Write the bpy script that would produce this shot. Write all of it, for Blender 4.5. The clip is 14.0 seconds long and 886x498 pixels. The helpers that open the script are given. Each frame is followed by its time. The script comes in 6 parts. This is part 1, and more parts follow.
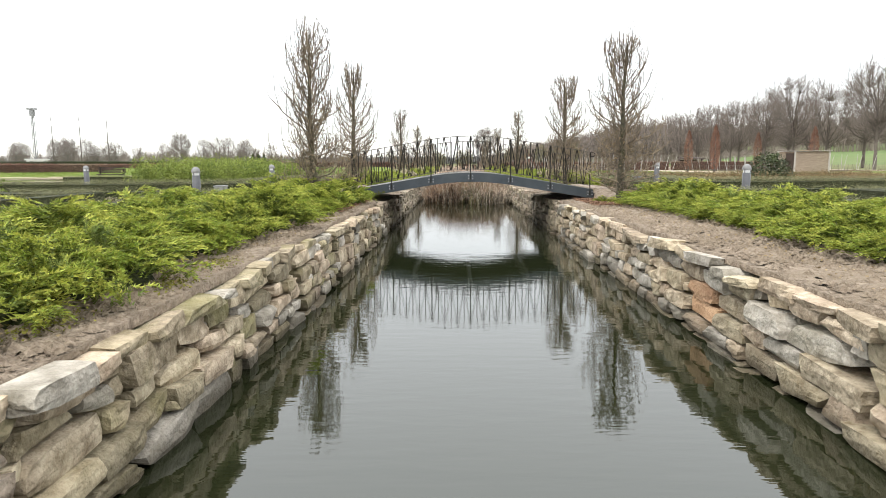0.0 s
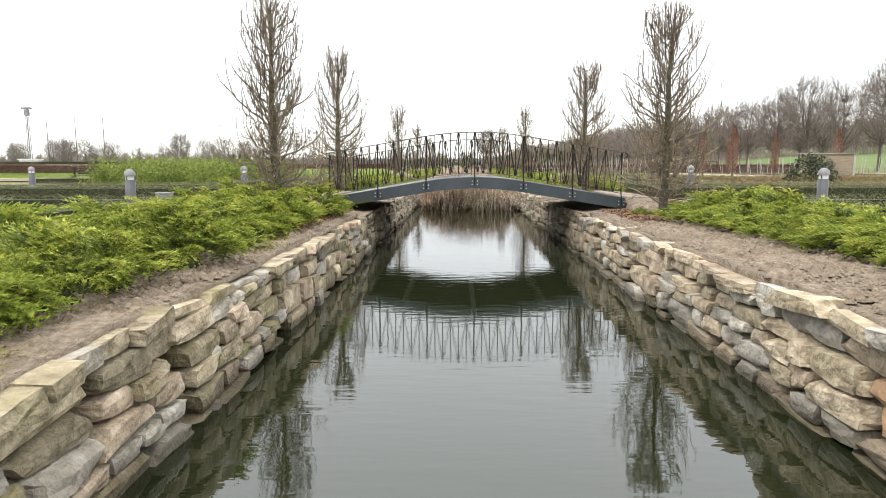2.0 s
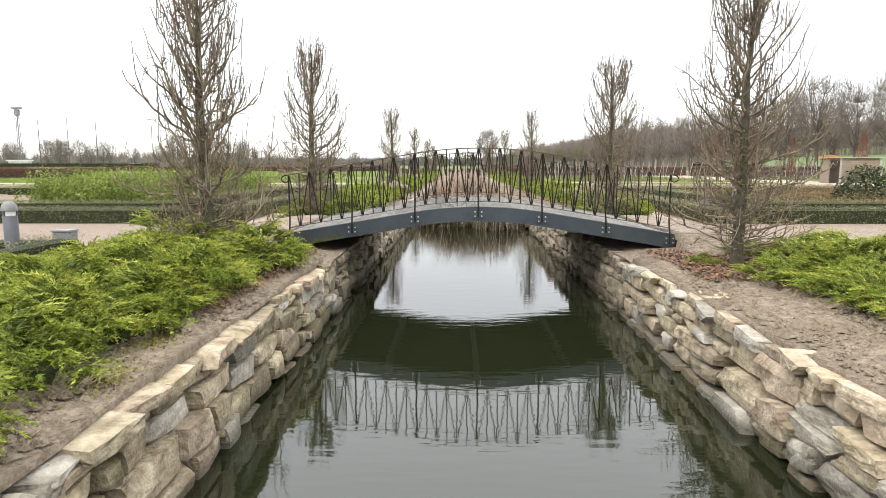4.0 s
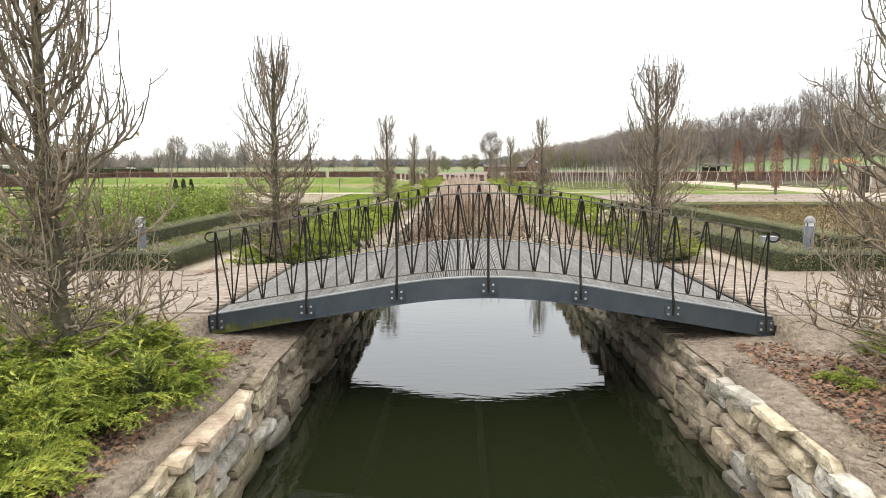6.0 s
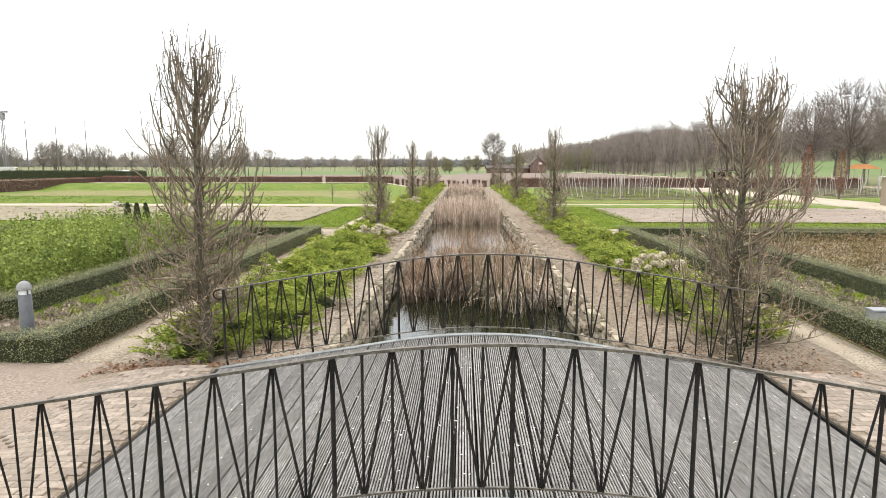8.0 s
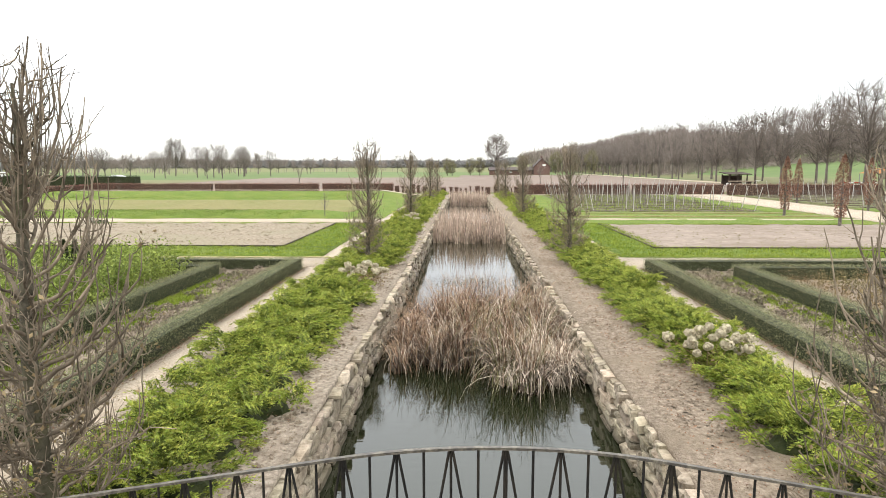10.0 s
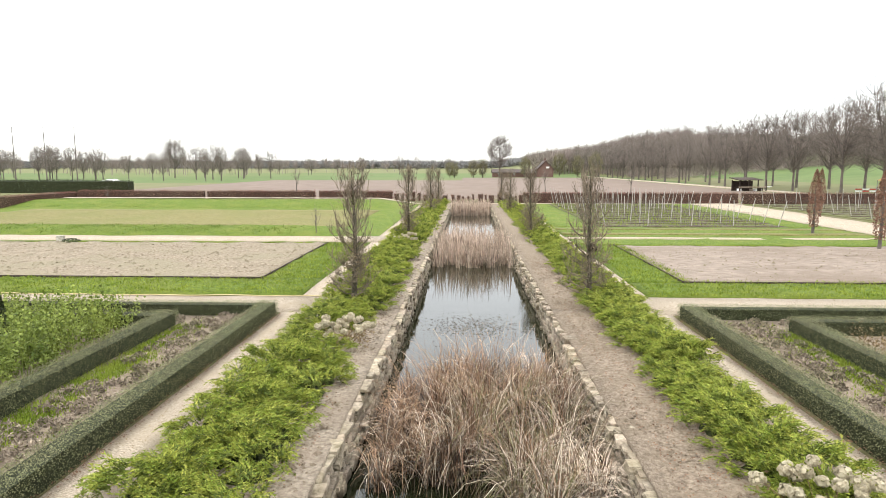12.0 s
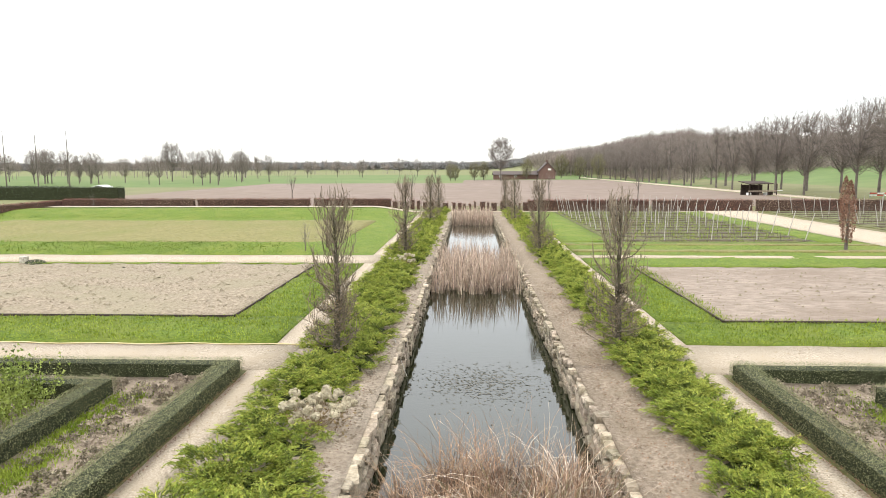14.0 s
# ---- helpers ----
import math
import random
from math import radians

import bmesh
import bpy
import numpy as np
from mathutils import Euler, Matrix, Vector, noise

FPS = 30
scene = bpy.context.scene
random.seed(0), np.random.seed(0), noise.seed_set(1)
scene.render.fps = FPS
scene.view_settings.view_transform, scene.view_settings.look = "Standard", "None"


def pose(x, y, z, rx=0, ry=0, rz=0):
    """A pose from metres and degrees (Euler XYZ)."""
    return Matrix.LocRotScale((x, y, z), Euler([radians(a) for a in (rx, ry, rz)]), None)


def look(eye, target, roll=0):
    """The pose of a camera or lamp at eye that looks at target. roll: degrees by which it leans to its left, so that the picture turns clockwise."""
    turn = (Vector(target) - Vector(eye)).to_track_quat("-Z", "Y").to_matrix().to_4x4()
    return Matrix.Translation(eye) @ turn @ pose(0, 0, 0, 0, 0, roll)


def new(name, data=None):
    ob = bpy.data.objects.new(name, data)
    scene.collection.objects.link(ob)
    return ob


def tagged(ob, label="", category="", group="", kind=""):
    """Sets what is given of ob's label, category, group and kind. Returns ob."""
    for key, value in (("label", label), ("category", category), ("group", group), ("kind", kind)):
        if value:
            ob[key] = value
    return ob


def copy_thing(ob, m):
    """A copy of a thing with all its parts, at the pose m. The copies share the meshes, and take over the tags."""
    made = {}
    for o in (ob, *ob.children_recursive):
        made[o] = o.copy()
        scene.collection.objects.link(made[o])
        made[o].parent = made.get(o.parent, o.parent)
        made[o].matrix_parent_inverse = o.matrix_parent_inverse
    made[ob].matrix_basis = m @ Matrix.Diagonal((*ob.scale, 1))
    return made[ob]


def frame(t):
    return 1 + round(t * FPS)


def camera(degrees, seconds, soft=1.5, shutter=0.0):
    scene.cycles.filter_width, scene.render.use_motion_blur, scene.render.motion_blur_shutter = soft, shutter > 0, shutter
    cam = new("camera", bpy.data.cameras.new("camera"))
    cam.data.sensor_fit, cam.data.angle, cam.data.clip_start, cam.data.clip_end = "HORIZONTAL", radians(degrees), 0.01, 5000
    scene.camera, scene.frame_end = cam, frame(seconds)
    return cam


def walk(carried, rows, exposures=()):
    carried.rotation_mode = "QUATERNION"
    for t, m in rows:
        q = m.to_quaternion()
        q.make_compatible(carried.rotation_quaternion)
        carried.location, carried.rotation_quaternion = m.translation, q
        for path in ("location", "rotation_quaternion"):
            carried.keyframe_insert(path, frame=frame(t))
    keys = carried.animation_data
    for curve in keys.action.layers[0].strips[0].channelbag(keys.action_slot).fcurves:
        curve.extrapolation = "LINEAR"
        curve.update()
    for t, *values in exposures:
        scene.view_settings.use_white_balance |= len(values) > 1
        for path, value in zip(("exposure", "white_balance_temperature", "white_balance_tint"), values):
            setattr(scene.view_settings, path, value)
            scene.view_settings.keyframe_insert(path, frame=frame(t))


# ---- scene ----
cam = camera(70.7, 14.0, soft=0.85)
PATH = [
    (0, (-0.379, -15.86, 1.684), (-0.42, -13.878, 1.418), -0.3),
    (0.5, (-0.379, -15.236, 1.671), (-0.422, -13.255, 1.403), -0.3),
    (1, (-0.367, -14.491, 1.668), (-0.411, -12.51, 1.401), -0.2),
    (1.5, (-0.354, -13.738, 1.681), (-0.4, -11.756, 1.417), -0.1),
    (2, (-0.342, -12.914, 1.706), (-0.39, -10.932, 1.445), -0.1),
    (2.5, (-0.324, -12.168, 1.77), (-0.375, -10.186, 1.506), -0.1),
    (3, (-0.322, -11.361, 1.868), (-0.371, -9.379, 1.604), -0.1),
    (3.2, (-0.33, -11.045, 1.912), (-0.376, -9.063, 1.65), -0.1),
    (5.5, (-0.282, -7.534, 2.559), (-0.34, -5.552, 2.293), -0.1),
    (6, (-0.296, -6.708, 2.684), (-0.354, -4.726, 2.424), -0.2),
    (6.5, (-0.269, -5.901, 2.86), (-0.329, -3.919, 2.597), -0.1),
    (7, (-0.245, -5.004, 3.029), (-0.308, -3.022, 2.767), 0.0),
    (7.5, (-0.282, -4.179, 3.176), (-0.345, -2.197, 2.916), -0.1),
    (8, (-0.278, -3.281, 3.368), (-0.342, -1.299, 3.107), -0.0),
    (8.5, (-0.243, -2.484, 3.534), (-0.311, -0.502, 3.273), 0.2),
    (9, (-0.24, -1.61, 3.707), (-0.309, 0.372, 3.447), -0.0),
    (11.5, (-0.255, 2.302, 4.703), (-0.332, 4.283, 4.441), -0.1),
    (12, (-0.258, 3.168, 4.885), (-0.339, 5.149, 4.625), 0.0),
    (12.5, (-0.292, 3.977, 5.065), (-0.374, 5.959, 4.804), -0.0),
    (13, (-0.322, 4.815, 5.24), (-0.404, 6.796, 4.978), -0.0),
    (13.5, (-0.346, 5.582, 5.403), (-0.428, 7.564, 5.142), -0.1),
    (14, (-0.362, 6.365, 5.509), (-0.446, 8.347, 5.251), -0.2),
]
walk(cam, [(t, look(eye, target, roll)) for t, eye, target, roll in PATH])

# ---- world, sun ----
world = bpy.data.worlds.new("overcast_sky")
scene.world = world
world.use_nodes = True
wn, wl = world.node_tree.nodes, world.node_tree.links
wn.clear()
sky = wn.new("ShaderNodeTexSky")
sky.sky_type, sky.sun_disc = "NISHITA", False
sky.sun_elevation, sky.sun_rotation = radians(56), radians(215)
sky_bg = wn.new("ShaderNodeBackground")
sky_bg.inputs["Strength"].default_value = 0.05
wl.new(sky.outputs[0], sky_bg.inputs[0])
cloud_bg = wn.new("ShaderNodeBackground")
cloud_bg.inputs[0].default_value = (1.0, 0.995, 0.985, 1)
way = wn.new("ShaderNodeTexCoord")
axes = wn.new("ShaderNodeSeparateXYZ")
wl.new(way.outputs["Generated"], axes.inputs[0])
above = wn.new("ShaderNodeMath")
above.operation = "MAXIMUM"
above.inputs[1].default_value = 0.0
wl.new(axes.outputs["Z"], above.inputs[0])
dome = wn.new("ShaderNodeMath")          # an overcast sky is brighter overhead than at the horizon
dome.operation = "MULTIPLY_ADD"
dome.inputs[1].default_value, dome.inputs[2].default_value = 2.3, 1.08
wl.new(above.outputs[0], dome.inputs[0])
wl.new(dome.outputs[0], cloud_bg.inputs["Strength"])
both = wn.new("ShaderNodeAddShader")
wl.new(sky_bg.outputs[0], both.inputs[0])
wl.new(cloud_bg.outputs[0], both.inputs[1])
world_out = wn.new("ShaderNodeOutputWorld")
wl.new(both.outputs[0], world_out.inputs[0])

sun_data = bpy.data.lights.new("sun", "SUN")
sun_data.energy, sun_data.angle, sun_data.color = 1.5, radians(20), (1.0, 0.96, 0.9)
sun = new("sun", sun_data)
sun.matrix_world = look((-9, -13, 24), (0, 0, 0))

# ---- materials ----
G = 0.78                      # garden level above the water


def surface(name, dark, light, scale=4.0, rough=0.85, bump=0.4, bump_scale=60.0, patch=None, patch_scale=0.35, patch_amount=0.5,
            vary="", vary_amount=0.25, metal=0.0, specular=0.3, stretch=(1, 1, 1), distance=0.02, both_sides=0.0, hue=0.0, space="object", wet=0.0, moss=0.0):
    """A procedural surface: grain between two colours, a second patchy colour, fine relief, and per-piece variation."""
    m = bpy.data.materials.new(name)
    m.use_nodes = True
    n, l = m.node_tree.nodes, m.node_tree.links
    p = n["Principled BSDF"]
    co = n.new("ShaderNodeTexCoord")
    mp = n.new("ShaderNodeMapping")
    mp.inputs["Scale"].default_value = stretch
    l.new(co.outputs["Object"] if space == "object" else n.new("ShaderNodeNewGeometry").outputs["Position"], mp.inputs[0])
    where = mp.outputs[0]
    if vary == "object":
        info = n.new("ShaderNodeObjectInfo")
        move = n.new("ShaderNodeVectorMath")
        move.operation = "MULTIPLY_ADD"
        move.inputs[1].default_value = (1, 1, 1)
        l.new(mp.outputs[0], move.inputs[0])
        comb = n.new("ShaderNodeCombineXYZ")
        times = n.new("ShaderNodeMath")
        times.operation = "MULTIPLY"
        times.inputs[1].default_value = 37.0
        l.new(info.outputs["Random"], times.inputs[0])
        for k in range(3):
            l.new(times.outputs[0], comb.inputs[k])
        l.new(comb.outputs[0], move.inputs[2])
        where = move.outputs[0]
    g = n.new("ShaderNodeTexNoise")
    g.inputs["Scale"].default_value, g.inputs["Detail"].default_value, g.inputs["Roughness"].default_value = scale, 6, 0.65
    l.new(where, g.inputs["Vector"])
    ramp = n.new("ShaderNodeValToRGB")
    ramp.color_ramp.elements[0].position, ramp.color_ramp.elements[1].position = 0.32, 0.68
    ramp.color_ramp.elements[0].color, ramp.color_ramp.elements[1].color = (*dark, 1), (*light, 1)
    l.new(g.outputs[0], ramp.inputs[0])
    colour = ramp.outputs[0]
    if patch:
        g2 = n.new("ShaderNodeTexNoise")
        g2.inputs["Scale"].default_value, g2.inputs["Detail"].default_value = patch_scale, 5
        l.new(where, g2.inputs["Vector"])
        r2 = n.new("ShaderNodeMapRange")
        r2.inputs[1].default_value, r2.inputs[2].default_value = 0.45, 0.62
        r2.inputs[4].default_value = patch_amount
        l.new(g2.outputs[0], r2.inputs[0])
        mx = n.new("ShaderNodeMixRGB")
        mx.inputs[2].default_value = (*patch, 1)
        l.new(r2.outputs[0], mx.inputs[0])
        l.new(colour, mx.inputs[1])
        colour = mx.outputs[0]
    if vary:
        source = n.new("ShaderNodeObjectInfo").outputs["Random"] if vary == "object" else n.new("ShaderNodeNewGeometry").outputs["Random Per Island"]
        hs = n.new("ShaderNodeHueSaturation")
        r3 = n.new("ShaderNodeMapRange")
        r3.inputs[3].default_value, r3.inputs[4].default_value = 1 - vary_amount, 1 + vary_amount
        l.new(source, r3.inputs[0])
        l.new(r3.outputs[0], hs.inputs["Value"])
        if hue:
            wob = n.new("ShaderNodeMath")
            wob.operation = "MULTIPLY"
            wob.inputs[1].default_value = 7.31
            fr = n.new("ShaderNodeMath")
            fr.operation = "FRACT"
            r4 = n.new("ShaderNodeMapRange")
            r4.inputs[3].default_value, r4.inputs[4].default_value = 0.5 - hue, 0.5 + hue
            l.new(source, wob.inputs[0])
            l.new(wob.outputs[0], fr.inputs[0])
            l.new(fr.outputs[0], r4.inputs[0])
            l.new(r4.outputs[0], hs.inputs["Hue"])
        l.new(colour, hs.inputs["Color"])
        colour = hs.outputs[0]
    if moss:
        g3 = n.new("ShaderNodeTexNoise")
        g3.inputs["Scale"].default_value, g3.inputs["Detail"].default_value = 1.7, 6
        l.new(where, g3.inputs["Vector"])
        r5 = n.new("ShaderNodeMapRange")
        r5.inputs[1].default_value, r5.inputs[2].default_value, r5.inputs[4].default_value = 0.50, 0.68, moss
        l.new(g3.outputs[0], r5.inputs[0])
        mm = n.new("ShaderNodeMixRGB")
        mm.inputs[2].default_value = (0.165, 0.155, 0.045, 1)
        l.new(r5.outputs[0], mm.inputs[0])
        l.new(colour, mm.inputs[1])
        colour = mm.outputs[0]
    if wet:
        # the tide mark: stone stays wet and slimy just over the water
        place = n.new("ShaderNodeSeparateXYZ")
        l.new(n.new("ShaderNodeNewGeometry").outputs["Position"], place.inputs[0])
        sway = n.new("ShaderNodeMath")
        sway.operation = "MULTIPLY_ADD"
        sway.inputs[1].default_value = -0.16
        l.new(g.outputs[0], sway.inputs[0])
        l.new(place.outputs["Z"], sway.inputs[2])
        r6 = n.new("ShaderNodeMapRange")
        r6.inputs[1].default_value, r6.inputs[2].default_value, r6.inputs[3].default_value, r6.inputs[4].default_value = -0.04, 0.13, wet, 0.0
        l.new(sway.outputs[0], r6.inputs[0])
        mw = n.new("ShaderNodeMixRGB")
        mw.inputs[2].default_value = (0.045, 0.036, 0.020, 1)
        l.new(r6.outputs[0], mw.inputs[0])
        l.new(colour, mw.inputs[1])
        colour = mw.outputs[0]
    l.new(colour, p.inputs["Base Color"])
    p.inputs["Roughness"].default_value, p.inputs["Metallic"].default_value = rough, metal
    p.inputs["Specular IOR Level"].default_value = specular
    if both_sides:
        tr = n.new("ShaderNodeBsdfTranslucent")
        l.new(colour, tr.inputs[0])
        ms = n.new("ShaderNodeMixShader")
        ms.inputs[0].default_value = both_sides
        l.new(p.outputs[0], ms.inputs[1])
        l.new(tr.outputs[0], ms.inputs[2])
        l.new(ms.outputs[0], n["Material Output"].inputs[0])
    if bump:
        b = n.new("ShaderNodeTexNoise")
        b.inputs["Scale"].default_value, b.inputs["Detail"].default_value = bump_scale, 5
        l.new(where, b.inputs["Vector"])
        bp = n.new("ShaderNodeBump")
        bp.inputs["Strength"].default_value, bp.inputs["Distance"].default_value = bump, distance
        l.new(b.outputs[0], bp.inputs["Height"])
        l.new(bp.outputs[0], p.inputs["Normal"])
    return m


STONE = surface("quarry_stone", (0.16, 0.118, 0.070), (0.60, 0.51, 0.375), 7.0, 0.9, 1.0, 26, patch=(0.30, 0.24, 0.165), patch_scale=2.6, patch_amount=0.55,
                vary="object", vary_amount=0.28, distance=0.028, hue=0.012, space="world", wet=0.75, moss=0.18)
STONE_FAR = surface("quarry_stone_distant", (0.115, 0.09, 0.06), (0.43, 0.372, 0.285), 7.0, 0.9, 1.0, 26, patch=(0.30, 0.24, 0.165), patch_scale=1.4,
                    vary="island", vary_amount=0.28, distance=0.028, hue=0.012, space="world", wet=0.75, moss=0.18)
STONE_GREY = surface("grey_limestone", (0.20, 0.18, 0.145), (0.56, 0.52, 0.45), 6.0, 0.9, 1.0, 24, patch=(0.15, 0.13, 0.092), patch_scale=1.8,
                     vary="object", vary_amount=0.25, distance=0.028, space="world", wet=0.75, moss=0.12)
STONE_RUST = surface("iron_stained_sandstone", (0.23, 0.115, 0.06), (0.52, 0.345, 0.21), 5.0, 0.9, 1.0, 24, patch=(0.42, 0.27, 0.155), patch_scale=2.0,
                     vary="object", vary_amount=0.2, distance=0.028, space="world", wet=0.75)
STONE_MOSSY = surface("olive_stained_stone", (0.10, 0.08, 0.046), (0.46, 0.395, 0.275), 7.0, 0.9, 1.0, 26, patch=(0.21, 0.175, 0.105), patch_scale=2.6, patch_amount=0.55,
                      vary="object", vary_amount=0.28, distance=0.028, hue=0.01, space="world", wet=0.8, moss=0.5)
# joint earth, darkened to near black to paint the shade between stones
JOINT = surface("shaded_earth_joint", (0.012, 0.010, 0.007), (0.04, 0.032, 0.022), 12, 0.95, 0.8, 30)
SOIL = surface("bare_garden_soil", (0.125, 0.093, 0.066), (0.335, 0.275, 0.205), 14, 0.95, 1.0, 34, patch=(0.20, 0.158, 0.11), patch_scale=1.3, patch_amount=0.6, distance=0.05)
SOIL_PALE = surface("pale_sandy_soil", (0.17, 0.135, 0.096), (0.43, 0.365, 0.285), 12, 0.95, 1.0, 34, patch=(0.24, 0.19, 0.14), patch_scale=1.1, patch_amount=0.55, distance=0.05)
EARTH = surface("earth_and_grass", (0.072, 0.078, 0.021), (0.144, 0.138, 0.054), 2, 0.95, 0.8, 20, patch=(0.132, 0.108, 0.066), patch_scale=0.3)
GRAVEL = surface("pale_gravel", (0.17, 0.132, 0.092), (0.58, 0.50, 0.39), 30, 0.95, 1.0, 75, patch=(0.36, 0.30, 0.22), patch_scale=1.1, patch_amount=0.65, distance=0.025)
LAWN = surface("mown_lawn", (0.032, 0.068, 0.003), (0.155, 0.208, 0.020), 9.0, 0.9, 1.0, 60, patch=(0.155, 0.175, 0.030), patch_scale=0.6, patch_amount=0.5, distance=0.03)
LAWN_DRY = surface("yellowed_lawn", (0.10, 0.098, 0.026), (0.23, 0.20, 0.08), 5.0, 0.9, 1.0, 45, patch=(0.12, 0.135, 0.03), patch_scale=0.2, patch_amount=0.5, distance=0.03)
TILLED = surface("tilled_bed", (0.12, 0.095, 0.066), (0.30, 0.25, 0.18), 9.0, 0.95, 0.6, 20, patch=(0.20, 0.178, 0.115), patch_scale=0.5, patch_amount=0.6, distance=0.04)
TILLED_FINE = surface("raked_bed", (0.15, 0.118, 0.092), (0.29, 0.238, 0.192), 3.5, 0.95, 0.7, 30, patch=(0.16, 0.122, 0.092), patch_scale=0.35, patch_amount=0.7, stretch=(0.5, 1.6, 1), distance=0.03)
FIELD_BROWN = surface("ploughed_field", (0.135, 0.1, 0.08), (0.2, 0.155, 0.125), 0.35, 0.95, 0.5, 3, patch=(0.15, 0.115, 0.085), patch_scale=0.03)
FIELD_GREEN = surface("winter_wheat_field", (0.070, 0.112, 0.030), (0.106, 0.148, 0.045), 0.15, 0.95, 0.4, 2, patch=(0.135, 0.148, 0.055), patch_scale=0.008, patch_amount=0.6)
FIELD_PALE = surface("pale_meadow", (0.105, 0.12, 0.042), (0.16, 0.168, 0.066), 0.15, 0.95, 0.4, 2, patch=(0.131, 0.115, 0.066), patch_scale=0.02)
STEEL = surface("slate_grey_painted_steel", (0.025, 0.034, 0.043), (0.043, 0.053, 0.063), 5, 0.45, 0.15, 40, patch=(0.051, 0.061, 0.064), patch_scale=1.5, patch_amount=0.5, specular=0.5, distance=0.004)
STEEL_EDGE = surface("weathered_pale_flange", (0.150, 0.161, 0.158), (0.255, 0.262, 0.255), 8, 0.6, 0.2, 60, patch=(0.098, 0.112, 0.105), patch_scale=2.5, patch_amount=0.6, distance=0.004)
ALGAE = surface("green_algae_on_steel", (0.045, 0.05, 0.012), (0.11, 0.115, 0.03), 9, 0.85, 0.5, 60)
IRON = surface("dark_iron_bars", (0.006, 0.006, 0.006), (0.018, 0.017, 0.015), 30, 0.6, 0.3, 120, patch=(0.04, 0.032, 0.022), patch_scale=6, patch_amount=0.4, specular=0.2, distance=0.002)
BOLT = surface("galvanised_bolt", (0.35, 0.36, 0.37), (0.55, 0.56, 0.57), 30, 0.4, 0.2, 80, metal=0.8, distance=0.002)
# worn iron, made paler to paint the sky light on the rail
HANDRAIL = surface("worn_skylit_handrail", (0.03, 0.026, 0.02), (0.17, 0.15, 0.115), 40, 0.5, 0.3, 120, patch=(0.04, 0.035, 0.03), patch_scale=14, patch_amount=0.7, specular=0.5, distance=0.002)
# near-black for the shade in the deck grooves and below the boards
DECK_SHADE = surface("deck_groove_shade", (0.006, 0.006, 0.005), (0.025, 0.023, 0.02), 12, 0.95, 0.4, 40)
SPECK = surface("pale_specks", (0.5, 0.48, 0.42), (0.7, 0.68, 0.62), 8, 0.9, 0)
DECK = surface("weathered_grey_decking", (0.105, 0.098, 0.09), (0.31, 0.295, 0.275), 9, 0.85, 0.5, 40, patch=(0.155, 0.146, 0.128), patch_scale=1.6, vary="object", vary_amount=0.17,
               stretch=(6, 1, 6), distance=0.004)
GRAVEL_PINK = surface("pinkish_gravel", (0.145, 0.11, 0.085), (0.385, 0.315, 0.25), 30, 0.95, 1.0, 75, patch=(0.26, 0.205, 0.16), patch_scale=1.1, patch_amount=0.65, distance=0.025)
PAVER = surface("worn_clay_paver", (0.15, 0.118, 0.092), (0.30, 0.248, 0.198), 14, 0.9, 0.7, 50, patch=(0.215, 0.182, 0.14), patch_scale=3, vary="object", vary_amount=0.22, distance=0.006)
BARK = surface("grey_green_bark", (0.034, 0.030, 0.020), (0.118, 0.106, 0.076), 14, 0.9, 0.8, 50, patch=(0.09, 0.09, 0.038), patch_scale=3, distance=0.01)
TWIG = surface("brown_grey_twigs", (0.090, 0.072, 0.050), (0.275, 0.222, 0.160), 6, 0.9, 0, vary="island", vary_amount=0.4)
DRY_LEAF = surface("curled_dry_leaf", (0.16, 0.11, 0.055), (0.34, 0.265, 0.15), 8, 0.85, 0, vary="island", vary_amount=0.35, both_sides=0.25)
LITTER = surface("fallen_brown_leaves", (0.098, 0.045, 0.026), (0.240, 0.143, 0.086), 5, 0.85, 0, vary="island", vary_amount=0.4)
JUNIPER = surface("yellow_green_juniper", (0.135, 0.19, 0.020), (0.47, 0.48, 0.095), 3.0, 0.7, 0, vary="island", vary_amount=0.42, both_sides=0.3, hue=0.02, patch=(0.13, 0.20, 0.022), patch_scale=2.2, patch_amount=0.65)
# older green, also darkened to stand for shade in the gaps
JUNIPER_OLD_SHADED = surface("old_shaded_juniper", (0.055, 0.080, 0.012), (0.16, 0.195, 0.036), 3.0, 0.75, 0, vary="island", vary_amount=0.4, both_sides=0.25, hue=0.015)
# near-black green: the shade inside the shrubs, put into a colour
JUNIPER_SHADE = surface("juniper_inside_shade", (0.012, 0.018, 0.004), (0.035, 0.042, 0.012), 9, 0.95, 0.8, 30)
VINE_GRASS = surface("weedy_vineyard_ground", (0.050, 0.066, 0.016), (0.165, 0.16, 0.066), 3.0, 0.9, 1.0, 25, patch=(0.105, 0.09, 0.05), patch_scale=0.5, patch_amount=0.6, distance=0.05)
VINE_SOIL = surface("dark_vineyard_soil", (0.05, 0.042, 0.028), (0.11, 0.09, 0.06), 3, 0.95, 0.8, 15)
# hedge cores, set darker than the leaves to paint the shade within
BOX_SHADE = surface("hedge_inside_shade", (0.014, 0.018, 0.007), (0.036, 0.042, 0.017), 8, 0.95, 0.6, 30)
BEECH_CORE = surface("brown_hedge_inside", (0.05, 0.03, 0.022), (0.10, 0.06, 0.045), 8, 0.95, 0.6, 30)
BOX_LEAF = surface("box_hedge_leaf", (0.076, 0.086, 0.036), (0.265, 0.265, 0.132), 9, 0.65, 0, vary="island", vary_amount=0.40, both_sides=0.10, patch=(0.15, 0.135, 0.068), patch_scale=1.3, patch_amount=0.40)
